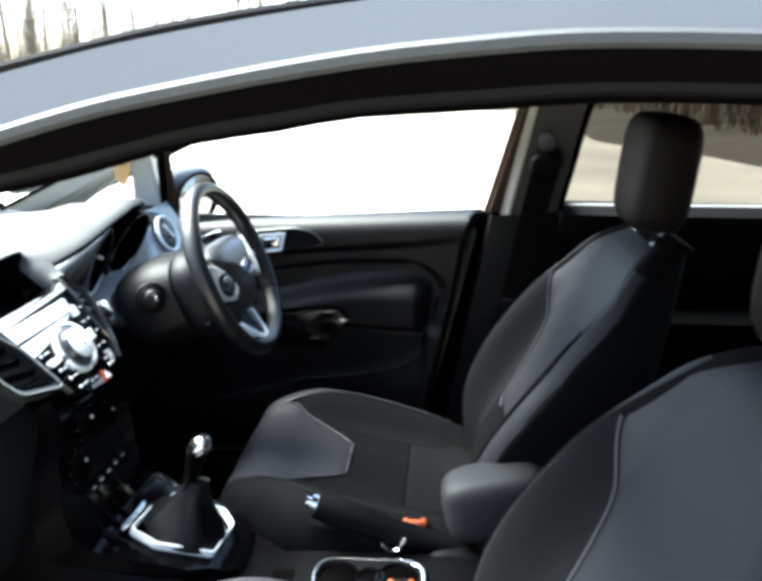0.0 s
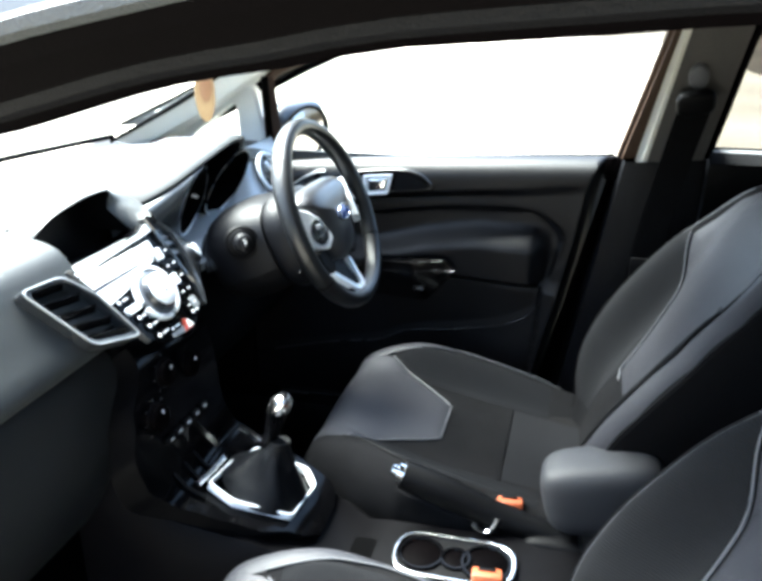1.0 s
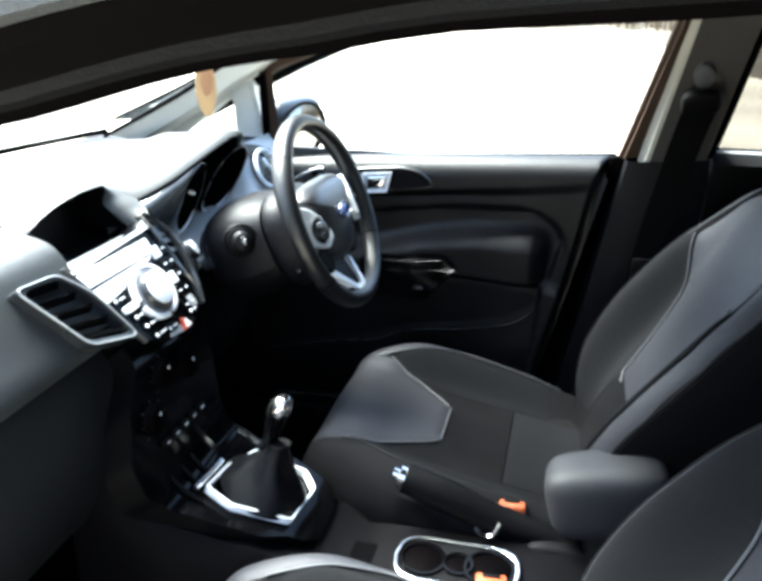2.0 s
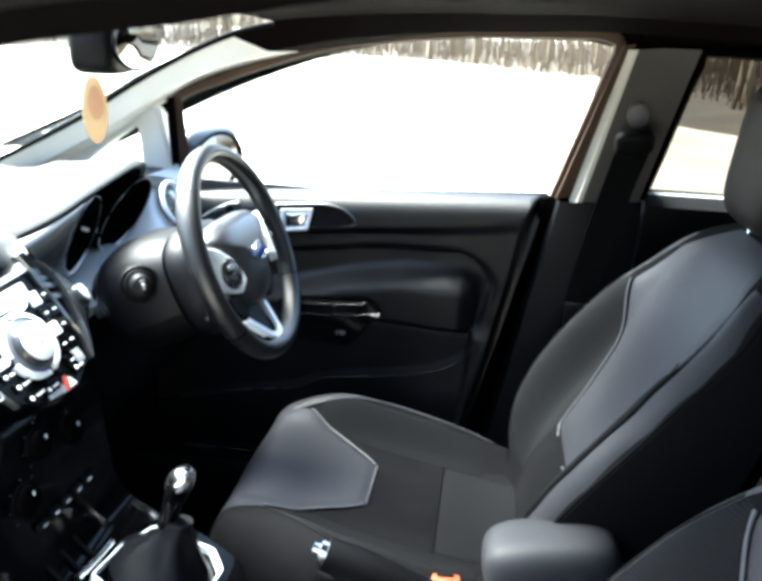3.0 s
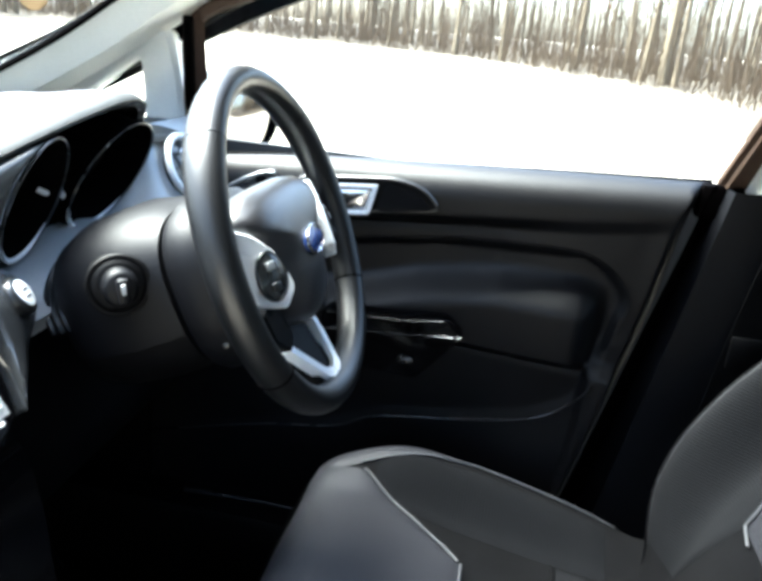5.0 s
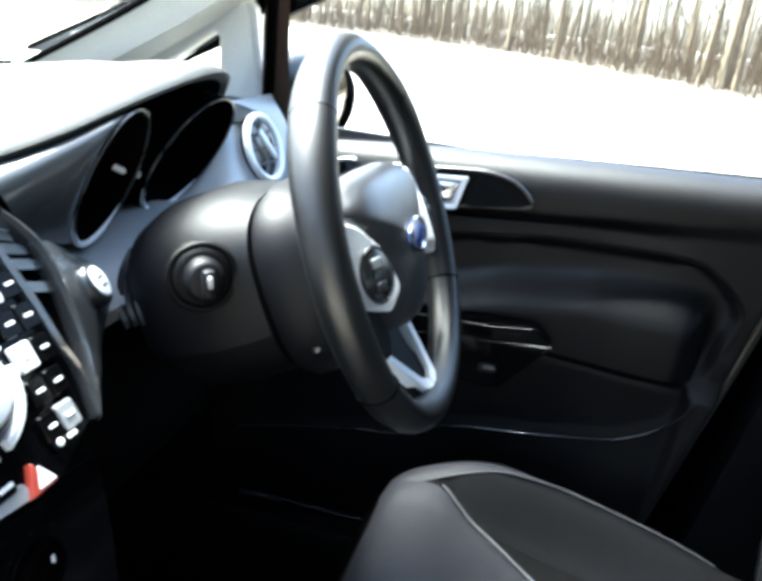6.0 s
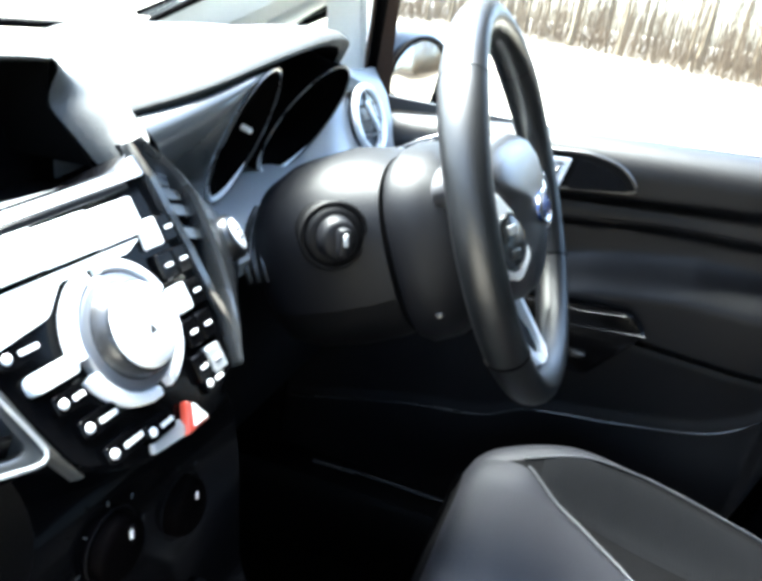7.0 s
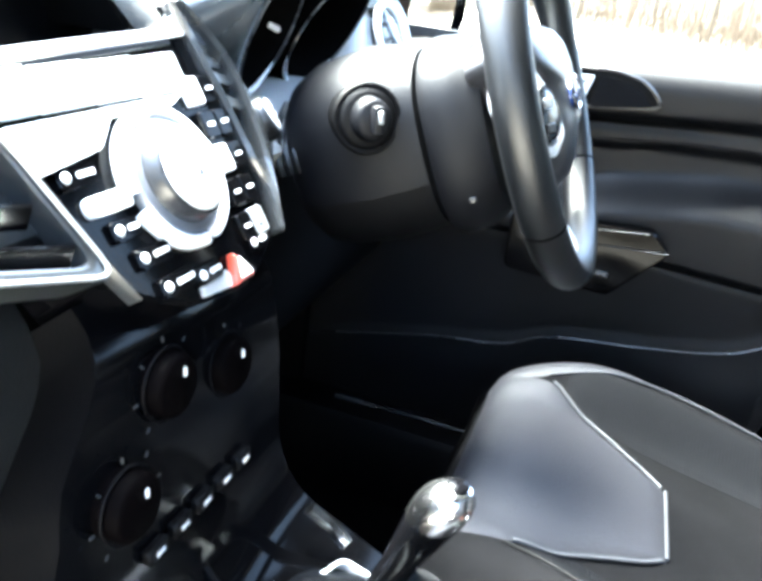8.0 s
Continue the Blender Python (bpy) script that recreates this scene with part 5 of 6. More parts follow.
        part("lower_web", slab(WHEEL @ Matrix.Translation((0, 0, -0.010)), low if s > 0 else low[::-1], 0.016, 0.006, 0.003), COWL, sp, "smooth dark web below the trim")
    FM = WHEEL @ Matrix.Translation((0, -0.12, -0.018)) @ Matrix.Rotation(radians(-24), 4, "X")
    foot = part("lower_spoke", slab(FM, [(-0.040, 0.050), (0.040, 0.050), (0.024, 0.0), (0.034, -0.044), (-0.034, -0.044), (-0.024, 0.0)], 0.014, 0.01, 0.004), DARK, t, "dark lower spoke")
    for s in (-1, 1):
        arm = [(s * 0.043, 0.026), (s * 0.051, 0.021), (s * 0.021, -0.035), (0, -0.043), (0, -0.030), (s * 0.013, -0.026)]
        part("spoke_trim", slab(FM @ Matrix.Translation((0, 0, 0.006)), arm if s > 0 else arm[::-1], 0.012, 0.004, 0.002), SATIN, foot, "satin silver trim of the lower spoke")
    part("stitch_flap", rbox(WHEEL @ Matrix.Translation((0, -0.168, 0.010)), (0.06, 0.012, 0.006), 0.003), RIMSKIN, t)


steering_wheel()


def column():
    t = thing("steering_column", (-0.56, 1.375, 0.90), "dark grey steering column cowl with ignition lock", "steering column")
    # cowl: sections along the column
    lp = []
    for c, w, up, dn in ((-0.228, 0.088, 0.062, 0.080), (-0.218, 0.098, 0.076, 0.090), (-0.195, 0.105, 0.086, 0.096), (-0.15, 0.106, 0.089, 0.098), (-0.115, 0.102, 0.082, 0.094), (-0.098, 0.097, 0.076, 0.090)):
        sec = []
        for i in range(40):
            a = 2 * math.pi * i / 40
            x = w * math.copysign(abs(math.cos(a)) ** 0.7, math.cos(a))
            y = (up if math.sin(a) > 0 else dn) * math.copysign(abs(math.sin(a)) ** 0.75, math.sin(a))
            sec.append(WHEEL @ V((x, -0.010 + y, c)))
        lp.append(sec)
    cut = [[sec[i % 40] for i in range(-2, 23)] for sec in lp]
    part("cowl", loft(cut, caps=False, closed=False), COWL, t, "dark grey upper half of the cowl")
    # Lower shell in a darker colour for the shade under the column.
    cut = [[sec[i % 40].lerp(sec[0].lerp(sec[20], 0.5), 0.012) for i in range(22, 39)] for sec in lp]
    part("lower_cowl", loft(cut, caps=False, closed=False), DARK, t, "lower half of the cowl, coloured blacker for its shade")
    part("cowl_end", loft([lp[0], [p.lerp(lp[0][0].lerp(lp[0][20], 0.5), 0.9) for p in lp[0]]], caps=False), DARK, t)
    part("cowl_face", loft([lp[-1], [p.lerp(lp[-1][0].lerp(lp[-1][20], 0.5), 0.9) for p in lp[-1]]], caps=False), DARK, t)
    lp = []
    for c, w, up, dn in ((-0.094, 0.094, 0.075, 0.100), (-0.085, 0.098, 0.080, 0.104), (-0.06, 0.096, 0.076, 0.100), (-0.042, 0.086, 0.062, 0.086)):
        sec = []
        for i in range(40):
            a = 2 * math.pi * i / 40
            x = w * math.copysign(abs(math.cos(a)) ** 0.7, math.cos(a))
            y = (up if math.sin(a) > 0 else dn) * math.copysign(abs(math.sin(a)) ** 0.75, math.sin(a))
            sec.append(WHEEL @ V((x, -0.008 + y, c)))
        lp.append(sec)
    part("wheel_collar", loft(lp), COWL, t, "collar behind the wheel")
    m = frame_of((-0.548, 1.256, 1.016), (0.80, 0.60, 0.08), (-0.1, 0.1, 1))
    lock = part("ignition_boss", disc(m, 0.026, 0.04, 36, 0.005), DARK, t, "black round ignition lock")
    part("lock_ring", ring(m @ Matrix.Translation((0, 0, -0.006)), 0.0275, 0.003, 36, 6), DARK, lock)
    part("key_barrel", disc(m @ Matrix.Translation((0, 0, 0.016)), 0.0155, 0.02, 28, 0.004, 0.0175, cone=0.002), COWL, lock, "dark key barrel")
    part("key_grip", rbox(m @ Matrix.Translation((0.001, 0, 0.022)), (0.011, 0.024, 0.014), 0.004), COWL, lock, "dark key head")
    part("key_slot", rbox(m @ Matrix.Translation((0.001, 0.003, 0.0305)), (0.004, 0.010, 0.002), 0.0008, 1), SILVERPAINT, lock, "small silver inset")
    path = smooth_path([WHEEL @ V(p) for p in ((0.07, 0.012, -0.085), (0.12, 0.022, -0.075), (0.165, 0.035, -0.055))], 5)
    part("stalk", tube(path, lambda u: 0.007 + 0.003 * u, 10), DARK, t, "black control stalk")
    part("cowl_screw", disc(frame_of(WHEEL @ V((-0.088, -0.068, -0.065)), (1, 0, 0), (0, 0.2, 1)), 0.004, 0.003, 14, 0.001), PLASTIC, t)
    for k in range(3):
        part("rubber_fold", tube([WHEEL @ V((0.098 * math.cos(a), -0.010 + 0.066 * math.sin(a), -0.216 - 0.009 * k)) for a in [radians(122 + 9 * i) for i in range(8)]], 0.0035, 6), PLASTIC, t)


column()


def start_button():
    m = frame_of(STACK @ V((0.172, 0.040, -0.018)), (-0.35, 0.94, -0.1), (-0.55, -0.1, 0.8))
    t = thing("start_button", m.translation, "round silver start button on the dash ledge", "start button")
    part("button_ring", disc(m @ Matrix.Translation((0, 0, 0.004)), 0.019, 0.012, 28, 0.003), PLASTIC, t)
    part("button_cap", disc(m @ Matrix.Translation((0, 0, 0.0055)), 0.0135, 0.006, 28, 0.001), SATIN, t, "bright silver cap")
    for b in (-0.004, 0.003):
        part("cap_mark", rbox(m @ Matrix.Translation((0, b, 0.0058)), (0.012, 0.0022, 0.0006), 0), PLASTIC, t)


start_button()

# ---- centre console ----
FASCIA = [(-0.600, 0.945), (-0.572, 0.915), (-0.562, 0.86), (-0.558, 0.80), (-0.552, 0.745), (-0.530, 0.708), (-0.48, 0.688), (-0.42, 0.664), (-0.36, 0.634), (-0.335, 0.610)]


def console():
    t = thing("centre_console", (-0.3, YC, 0.262), "dark centre console with a gloss black fascia and cup holders", "centre console")
    prof = smooth_path([(x, 0, z) for x, z in FASCIA], 4)
    n = len(prof) - 1

    def width(k):
        return lerp([(0.0, 0.080), (0.35, 0.090), (0.55, 0.098), (0.75, 0.092), (0.92, 0.080), (1.0, 0.045)], k)[0]

    def wide(z):
        return lerp([(0.610, 0.035), (0.634, 0.065), (0.664, 0.105), (0.688, 0.122), (0.708, 0.135), (0.745, 0.157), (0.80, 0.168), (0.86, 0.152), (0.945, 0.095)], z)[0]
    rows = []
    for i, p in enumerate(prof):
        w, wl = width(i / n), wide(p.z)
        nx = V((0.6, 0, 0.8)) if i > n * 0.45 else V((1, 0, 0.1))
        rows.append([V((p.x, YC + 0.01 + (w if f > 0 else wl) * f, p.z)) + nx * d for f, d in ((-1, 0.0), (-0.99, 0.0), (-0.97, 0.0), (-0.5, 0.001), (0, 0.002), (0.5, 0.001), (0.97, 0.0), (0.99, 0.0), (1, 0.0))])
    for k in (0, -1):
        part("fascia_edge", loft([[r[k] + V((0, 0.003 if k == 0 else -0.003, 0)), r[k] + V((-0.05, 0.003 if k == 0 else -0.003, -0.04))] for r in rows], caps=False, closed=False), DARK, t)
    part("fascia", loft(rows, caps=False, closed=False), GLOSS, t, "gloss black fascia running down to the gear lever")
    body = []
    for x, z, w in ((-0.72, 0.80, 0.105), (-0.62, 0.72, 0.125), (-0.54, 0.668, 0.135), (-0.42, 0.642, 0.122), (-0.34, 0.603, 0.098), (-0.28, 0.575, 0.088), (-0.24, 0.583, 0.085), (-0.05, 0.590, 0.085), (0.10, 0.60, 0.085), (0.22, 0.60, 0.085), (0.24, 0.56, 0.08)):
        body.append([V((x, YC + 0.005 + a, b)) for a, b in ((-w - 0.03, 0.262), (-w - 0.012, z - 0.10), (-w, z - 0.02), (-w + 0.015, z), (w - 0.015, z), (w, z - 0.02), (w + 0.012, z - 0.10), (w + 0.03, 0.262))])
    part("body", loft(body), CONSOLE, t, "charcoal console body")
    # climate controls
    for k, (a, z) in enumerate(((-0.112, 0.845), (0.008, 0.872), (-0.062, 0.893))):
        m = frame_of((-0.556 if z < 0.85 else -0.566, YC + 0.01 + a, z), (0, 1, 0), (-0.1, 0, 1))
        kn = part("climate_knob", disc(m @ Matrix.Translation((0, 0, 0.014)), 0.020, 0.02, 32, 0.004), RUBBER, t, "black rotary heater knob")
        part("knob_ring", ring(m @ Matrix.Translation((0, 0, 0.004)), 0.0225, 0.0010, 32, 6), CONSOLE, kn, "thin dark ring")
        part("knob_pointer", rbox(m @ Matrix.Translation((0.004, 0.008, 0.0145)), (0.002, 0.005, 0.001), 0), WHITE, kn)
        # Ticks round each knob, for its printed marks and small glints.
        for j in range(7):
            a2 = radians(-135 + 45 * j)
            part("dial_mark", rbox(m @ Matrix.Translation((0.0285 * math.sin(a2), 0.0285 * math.cos(a2), 0.0035)) @ Matrix.Rotation(-a2, 4, "Z"), (0.0011, 0.0034, 0.001), 0), SHEEN, kn)
    for k in range(5):
        m = frame_of((-0.553, YC - 0.075 + 0.026 * k, 0.790), (0, 1, 0), (-0.1, 0, 1))
        key = part("climate_key", rbox(m, (0.02, 0.012, 0.008), 0.002, 1), DARK, t)
        part("key_mark", rbox(m @ Matrix.Translation((0, 0, 0.0042)), (0.008, 0.0025, 0.0006), 0), WHITE, key)
    # tray grooves in front of the lever
    for k in range(3):
        y = YC - 0.085 + 0.030 * k
        part("tray_rib", tube([V((-0.548, y, 0.735)), V((-0.527, y, 0.712)), V((-0.495, y, 0.698))], 0.003, 6), DARK, t)
    # cup holders
    m = frame_of((-0.115, YC - 0.005, 0.594), (1, 0, 0.02), (0, 1, 0))
    outer = [(-0.10, -0.05), (0.095, -0.05), (0.095, 0.05), (-0.10, 0.05)]
    inner = [(-0.093, -0.043), (0.088, -0.043), (0.088, 0.043), (-0.093, 0.043)]
    cup = part("cup_holder", plate_ring(m @ Matrix.Translation((0, 0, 0.006)), outer, inner, 0.012, 0.045), CHROME, t, "chrome ring round the cup holders")
    part("cup_floor", slab(m @ Matrix.Translation((0, 0, 0.001)), inner, 0.004, 0.04), DARK, cup)
    for x, r in ((-0.055, 0.034), (0.0, 0.022), (0.048, 0.037)):
        part("cup_rim", ring(m @ Matrix.Translation((x, 0, 0.003)), r, 0.0035, 28, 6), GLOSS, cup)
        part("cup_well", disc(m @ Matrix.Translation((x, 0, 0.0018)), r - 0.003, 0.001, 28, 0.0003), RUBBER, cup)
    # gear gaiter surround
    g = frame_of((-0.448, 1.058, 0.680), (1, 0, -0.42), (0, 1, 0))
    out = [(-0.062, -0.080), (-0.012, -0.090), (0.080, -0.058), (0.088, 0.030), (0.062, 0.057), (-0.032, 0.046), (-0.055, -0.015)]
    c = V((0.012, -0.015))
    inn = [tuple(c + (V(p) - c) * 0.952) for p in out]
    part("gear_surround", plate_ring(g @ Matrix.Translation((0, 0, 0.012)), out, inn, 0.014, 0.007), SATIN, t, "bright silver ring round the gear gaiter")
    part("tray_trim", tube(smooth_path([g @ V(p) for p in ((-0.072, -0.095, 0.014), (-0.068, -0.055, 0.015), (-0.066, -0.020, 0.016))], 4), 0.0045, 6), CHROME, t, "chrome trim by the tray")
    part("tray_trim", tube(smooth_path([g @ V(p) for p in ((-0.035, 0.056, 0.014), (-0.052, 0.058, 0.018), (-0.076, 0.052, 0.026))], 4), 0.006, 6), CHROME, t, "chrome trim by the tray")
    part("side_pocket", slab(frame_of((-0.29, YC - 0.03, 0.579), (1, 0, 0.05), (0, 1, 0)), [(-0.05, -0.05), (0.05, -0.05), (0.05, 0.055), (-0.04, 0.055)], 0.006, 0.015), CARPET, t, "black open pocket")
    return t


console()


def gear_lever():
    t = thing("gear_lever", (-0.44, 1.055, 0.675), "gear lever with a leather gaiter and a chrome topped knob", "gear lever")
    top = V((-0.400, 1.038, 0.824))
    base = V((-0.447, 1.058, 0.680))
    g = frame_of(base, (1, 0, -0.42), (0, 1, 0))
    lp = []
    for j in range(10):
        f = j / 9
        k = (1 - f) ** 1.6
        lp.append([])
        for i in range(32):
            a = 2 * math.pi * i / 32
            fold = 1 + 0.15 * math.sin(5 * a + 4 * f + 0.8 * math.sin(2 * a)) * math.sin(math.pi * f)
            x, y = (0.016 + 0.058 * k) * math.cos(a) * fold, (0.014 + 0.053 * k) * math.sin(a) * fold
            lp[-1].append((g @ V((x + 0.012, y - 0.015, 0.004))).lerp(top + V((x, y, -0.055)), f ** 0.9))
    part("gaiter", loft(lp), mat("black_gaiter_leather", (0.0010, 0.0013, 0.0021), 0.4, vary=0.2, spec=0.13, bump=0.5, bump_scale=700), t, "black leather gaiter")
    d = (top - base).normalized()
    m = frame_of(top, (1, 0, 0.25), (0, 1, 0))
    kn = []
    for z, r in ((-0.075, 0.012), (-0.05, 0.012), (-0.025, 0.0145), (0.0, 0.0175), (0.012, 0.018), (0.022, 0.015), (0.028, 0.008)):
        kn.append([top + V((0.35 * z, -0.1 * z, z)) + V((r * math.cos(2 * math.pi * i / 28), r * math.sin(2 * math.pi * i / 28), 0)) for i in range(28)])
    knob = part("gear_knob", loft(kn), GLOSS, t, "black gear knob")
    cap = []
    for z, r in ((0.002, 0.0182), (0.012, 0.0186), (0.022, 0.0165), (0.030, 0.010), (0.0325, 0.003)):
        cap.append([top + V((0.35 * z, -0.1 * z, z)) + V((r * math.cos(2 * math.pi * i / 28), r * math.sin(2 * math.pi * i / 28), 0)) for i in range(28)])
    part("knob_cap", loft(cap), CHROME, knob, "polished chrome cap")
    part("shift_plate", disc(frame_of(top + V((0.0115, -0.003, 0.0335)), (1, 0, 0), (0, 1, 0.1)), 0.007, 0.003, 20, 0.001), GLOSS, knob)


gear_lever()


def handbrake():
    t = thing("handbrake", (0.02, 1.135, 0.60), "black handbrake lever with a chrome button and trim", "handbrake")
    path = smooth_path([(0.06, 1.14, 0.585), (-0.06, 1.137, 0.615), (-0.15, 1.132, 0.650), (-0.222, 1.128, 0.676)], 6)
    part("grip", tube(path, lambda u: 0.024 - 0.006 * abs(u - 0.75), 12, flat=1.15), DARK, t, "black moulded grip")
    a, b = path[-1], path[-3]
    d = (a - b).normalized()
    m = frame_of(a + d * 0.006, (0, 1, 0), (0.3, 0, 1))
    part("button_collar", tube([a - d * 0.004, a + d * 0.010], 0.018, 16), CHROME, t, "chrome collar")
    part("button", tube([a + d * 0.008, a + d * 0.020], 0.010, 14), CHROME, t, "chrome release button")
    part("grip_trim", tube(smooth_path([(-0.10, 1.112, 0.612), (-0.085, 1.110, 0.600), (-0.070, 1.112, 0.604), (-0.06, 1.118, 0.625)], 5), 0.004, 6), CHROME, t, "curved chrome trim")
    part("boot", pad(Matrix.Translation((0.05, 1.125, 0.575)), (0.14, 0.05, 0.06), 0.6, 0.6), DARK, t, "black rubber boot")


handbrake()


def armrest():
    t = thing("armrest", (0.08, 1.14, 0.60), "padded grey centre armrest beside the driver seat", "armrest")
    m = Matrix.Translation((0.100, 1.138, 0.699)) @ Matrix.Rotation(radians(-14), 4, "Y")
    part("pad", pad(m, (0.19, 0.10, 0.125), 0.5, 0.5, 36, 24), mat("dark_armrest_vinyl", (0.016, 0.0165, 0.019), 0.6, spec=0.3, vary=0.15, bump=0.3, bump_scale=700), t)
    part("base", rbox(Matrix.Translation((0.13, 1.138, 0.62)), (0.12, 0.08, 0.14), 0.02), PLASTIC, t, "dark plastic pivot")


armrest()


def buckle(x, y, z, tilt):
    t = thing("belt_buckle", (x, y, z - 0.06), "seat belt buckle with an orange release key on a black stalk", "belt buckle", "front belt buckles")
    m = frame_of((x, y, z), (1, 0.1, 0.0), (-tilt, 0.25, 1)) @ Matrix.Rotation(radians(-70), 4, "X")
    part("body", rbox(frame_of((x + 0.006, y, z - 0.032), (1, 0.1, 0), (-0.15, 0.2, 1)), (0.046, 0.055, 0.026), 0.007), DARK, t, "black buckle body")
    part("release_key", rbox(frame_of((x, y - 0.003, z), (1, 0.1, 0), (-0.15, 0.2, 1)), (0.044, 0.020, 0.026), 0.004), ORANGE, t, "orange release key")
    part("tongue_slot", rbox(frame_of((x - 0.001, y + 0.002, z + 0.011), (1, 0.1, 0), (-0.15, 0.2, 1)), (0.026, 0.003, 0.006), 0.001, 1), DARK, t)
    part("stalk", rbox(frame_of((x + 0.012, y + 0.004, z - 0.10), (1, 0, 0), (-0.15, 0.1, 1)), (0.03, 0.10, 0.014), 0.004), DARK, t)


buckle(-0.046, 1.175, 0.615, 0.2)
buckle(-0.058, 0.975, 0.635, 0.2)

# ---- seats ----
SEAT_Y = 1.40
RECLINE = radians(27)
UPV, FWD = V((math.sin(RECLINE), 0, math.cos(RECLINE))), V((-math.cos(RECLINE), 0, math.sin(RECLINE)))
FOOT = V((0.070, SEAT_Y, 0.585))


def cushion_at(x, dy):
    """The top of the cushion."""
    w = curve([(-0.435, 0.205), (-0.36, 0.235), (-0.25, 0.262), (-0.05, 0.265), (0.10, 0.235)], x)
    zc = curve([(-0.445, 0.585), (-0.425, 0.632), (-0.38, 0.648), (-0.30, 0.635), (-0.20, 0.608), (0.0, 0.575), (0.10, 0.57)], x)
    b = curve([(-0.44, 0.0), (-0.38, 0.014), (-0.30, 0.040), (-0.20, 0.048), (-0.08, 0.040), (0.0, 0.030), (0.09, 0.02)], x)
    f = abs(dy) / w
    return w, zc + b * (step(0.52, 0.82, f)) - 0.035 * max(0, (f - 0.84) / 0.16) ** 2 + 0.006 * (1 - min(1, f / 0.5) ** 2)


def back_at(s, dy):
    """The front of the backrest, s metres up it."""
    w = curve([(0.0, 0.19), (0.10, 0.235), (0.25, 0.258), (0.38, 0.252), (0.50, 0.222), (0.58, 0.175), (0.64, 0.115)], s)
    b = curve([(0.0, 0.02), (0.10, 0.055), (0.25, 0.072), (0.38, 0.055), (0.50, 0.02), (0.64, 0.0)], s)
    dep = curve([(0.0, 0.0), (0.12, 0.014), (0.3, 0.0), (0.55, 0.0), (0.625, -0.03), (0.645, -0.055)], s)
    f = abs(dy) / w
    return w, dep + b * step(0.55, 0.85, f) - 0.028 * max(0, (f - 0.85) / 0.15) ** 2


def on_cushion(x, dy, lift=0.003):
    return V((x, SEAT_Y + dy, cushion_at(x, dy)[1] + lift))


def on_back(s, dy, lift=0.003):
    return FOOT + UPV * s + V((0, dy, 0)) + FWD * (back_at(s, dy)[1] + lift)


def quad_patch(place, corners, n=26, m=26, lift=0.004):
    """A sewn panel laid on a seat; corners: left and right edge rows of (along, left, right)."""
    def f(u, v):
        s = corners[0][0] + (corners[-1][0] - corners[0][0]) * u
        a, b = lin(corners, s) if corners[0][0] < corners[-1][0] else lin(corners[::-1], s)
        edge = min(u, 1 - u, v, 1 - v)
        return place(s, a + (b - a) * v, 0.0005 + lift * step(0, 0.06, edge))
    return sheet(f, n, m)


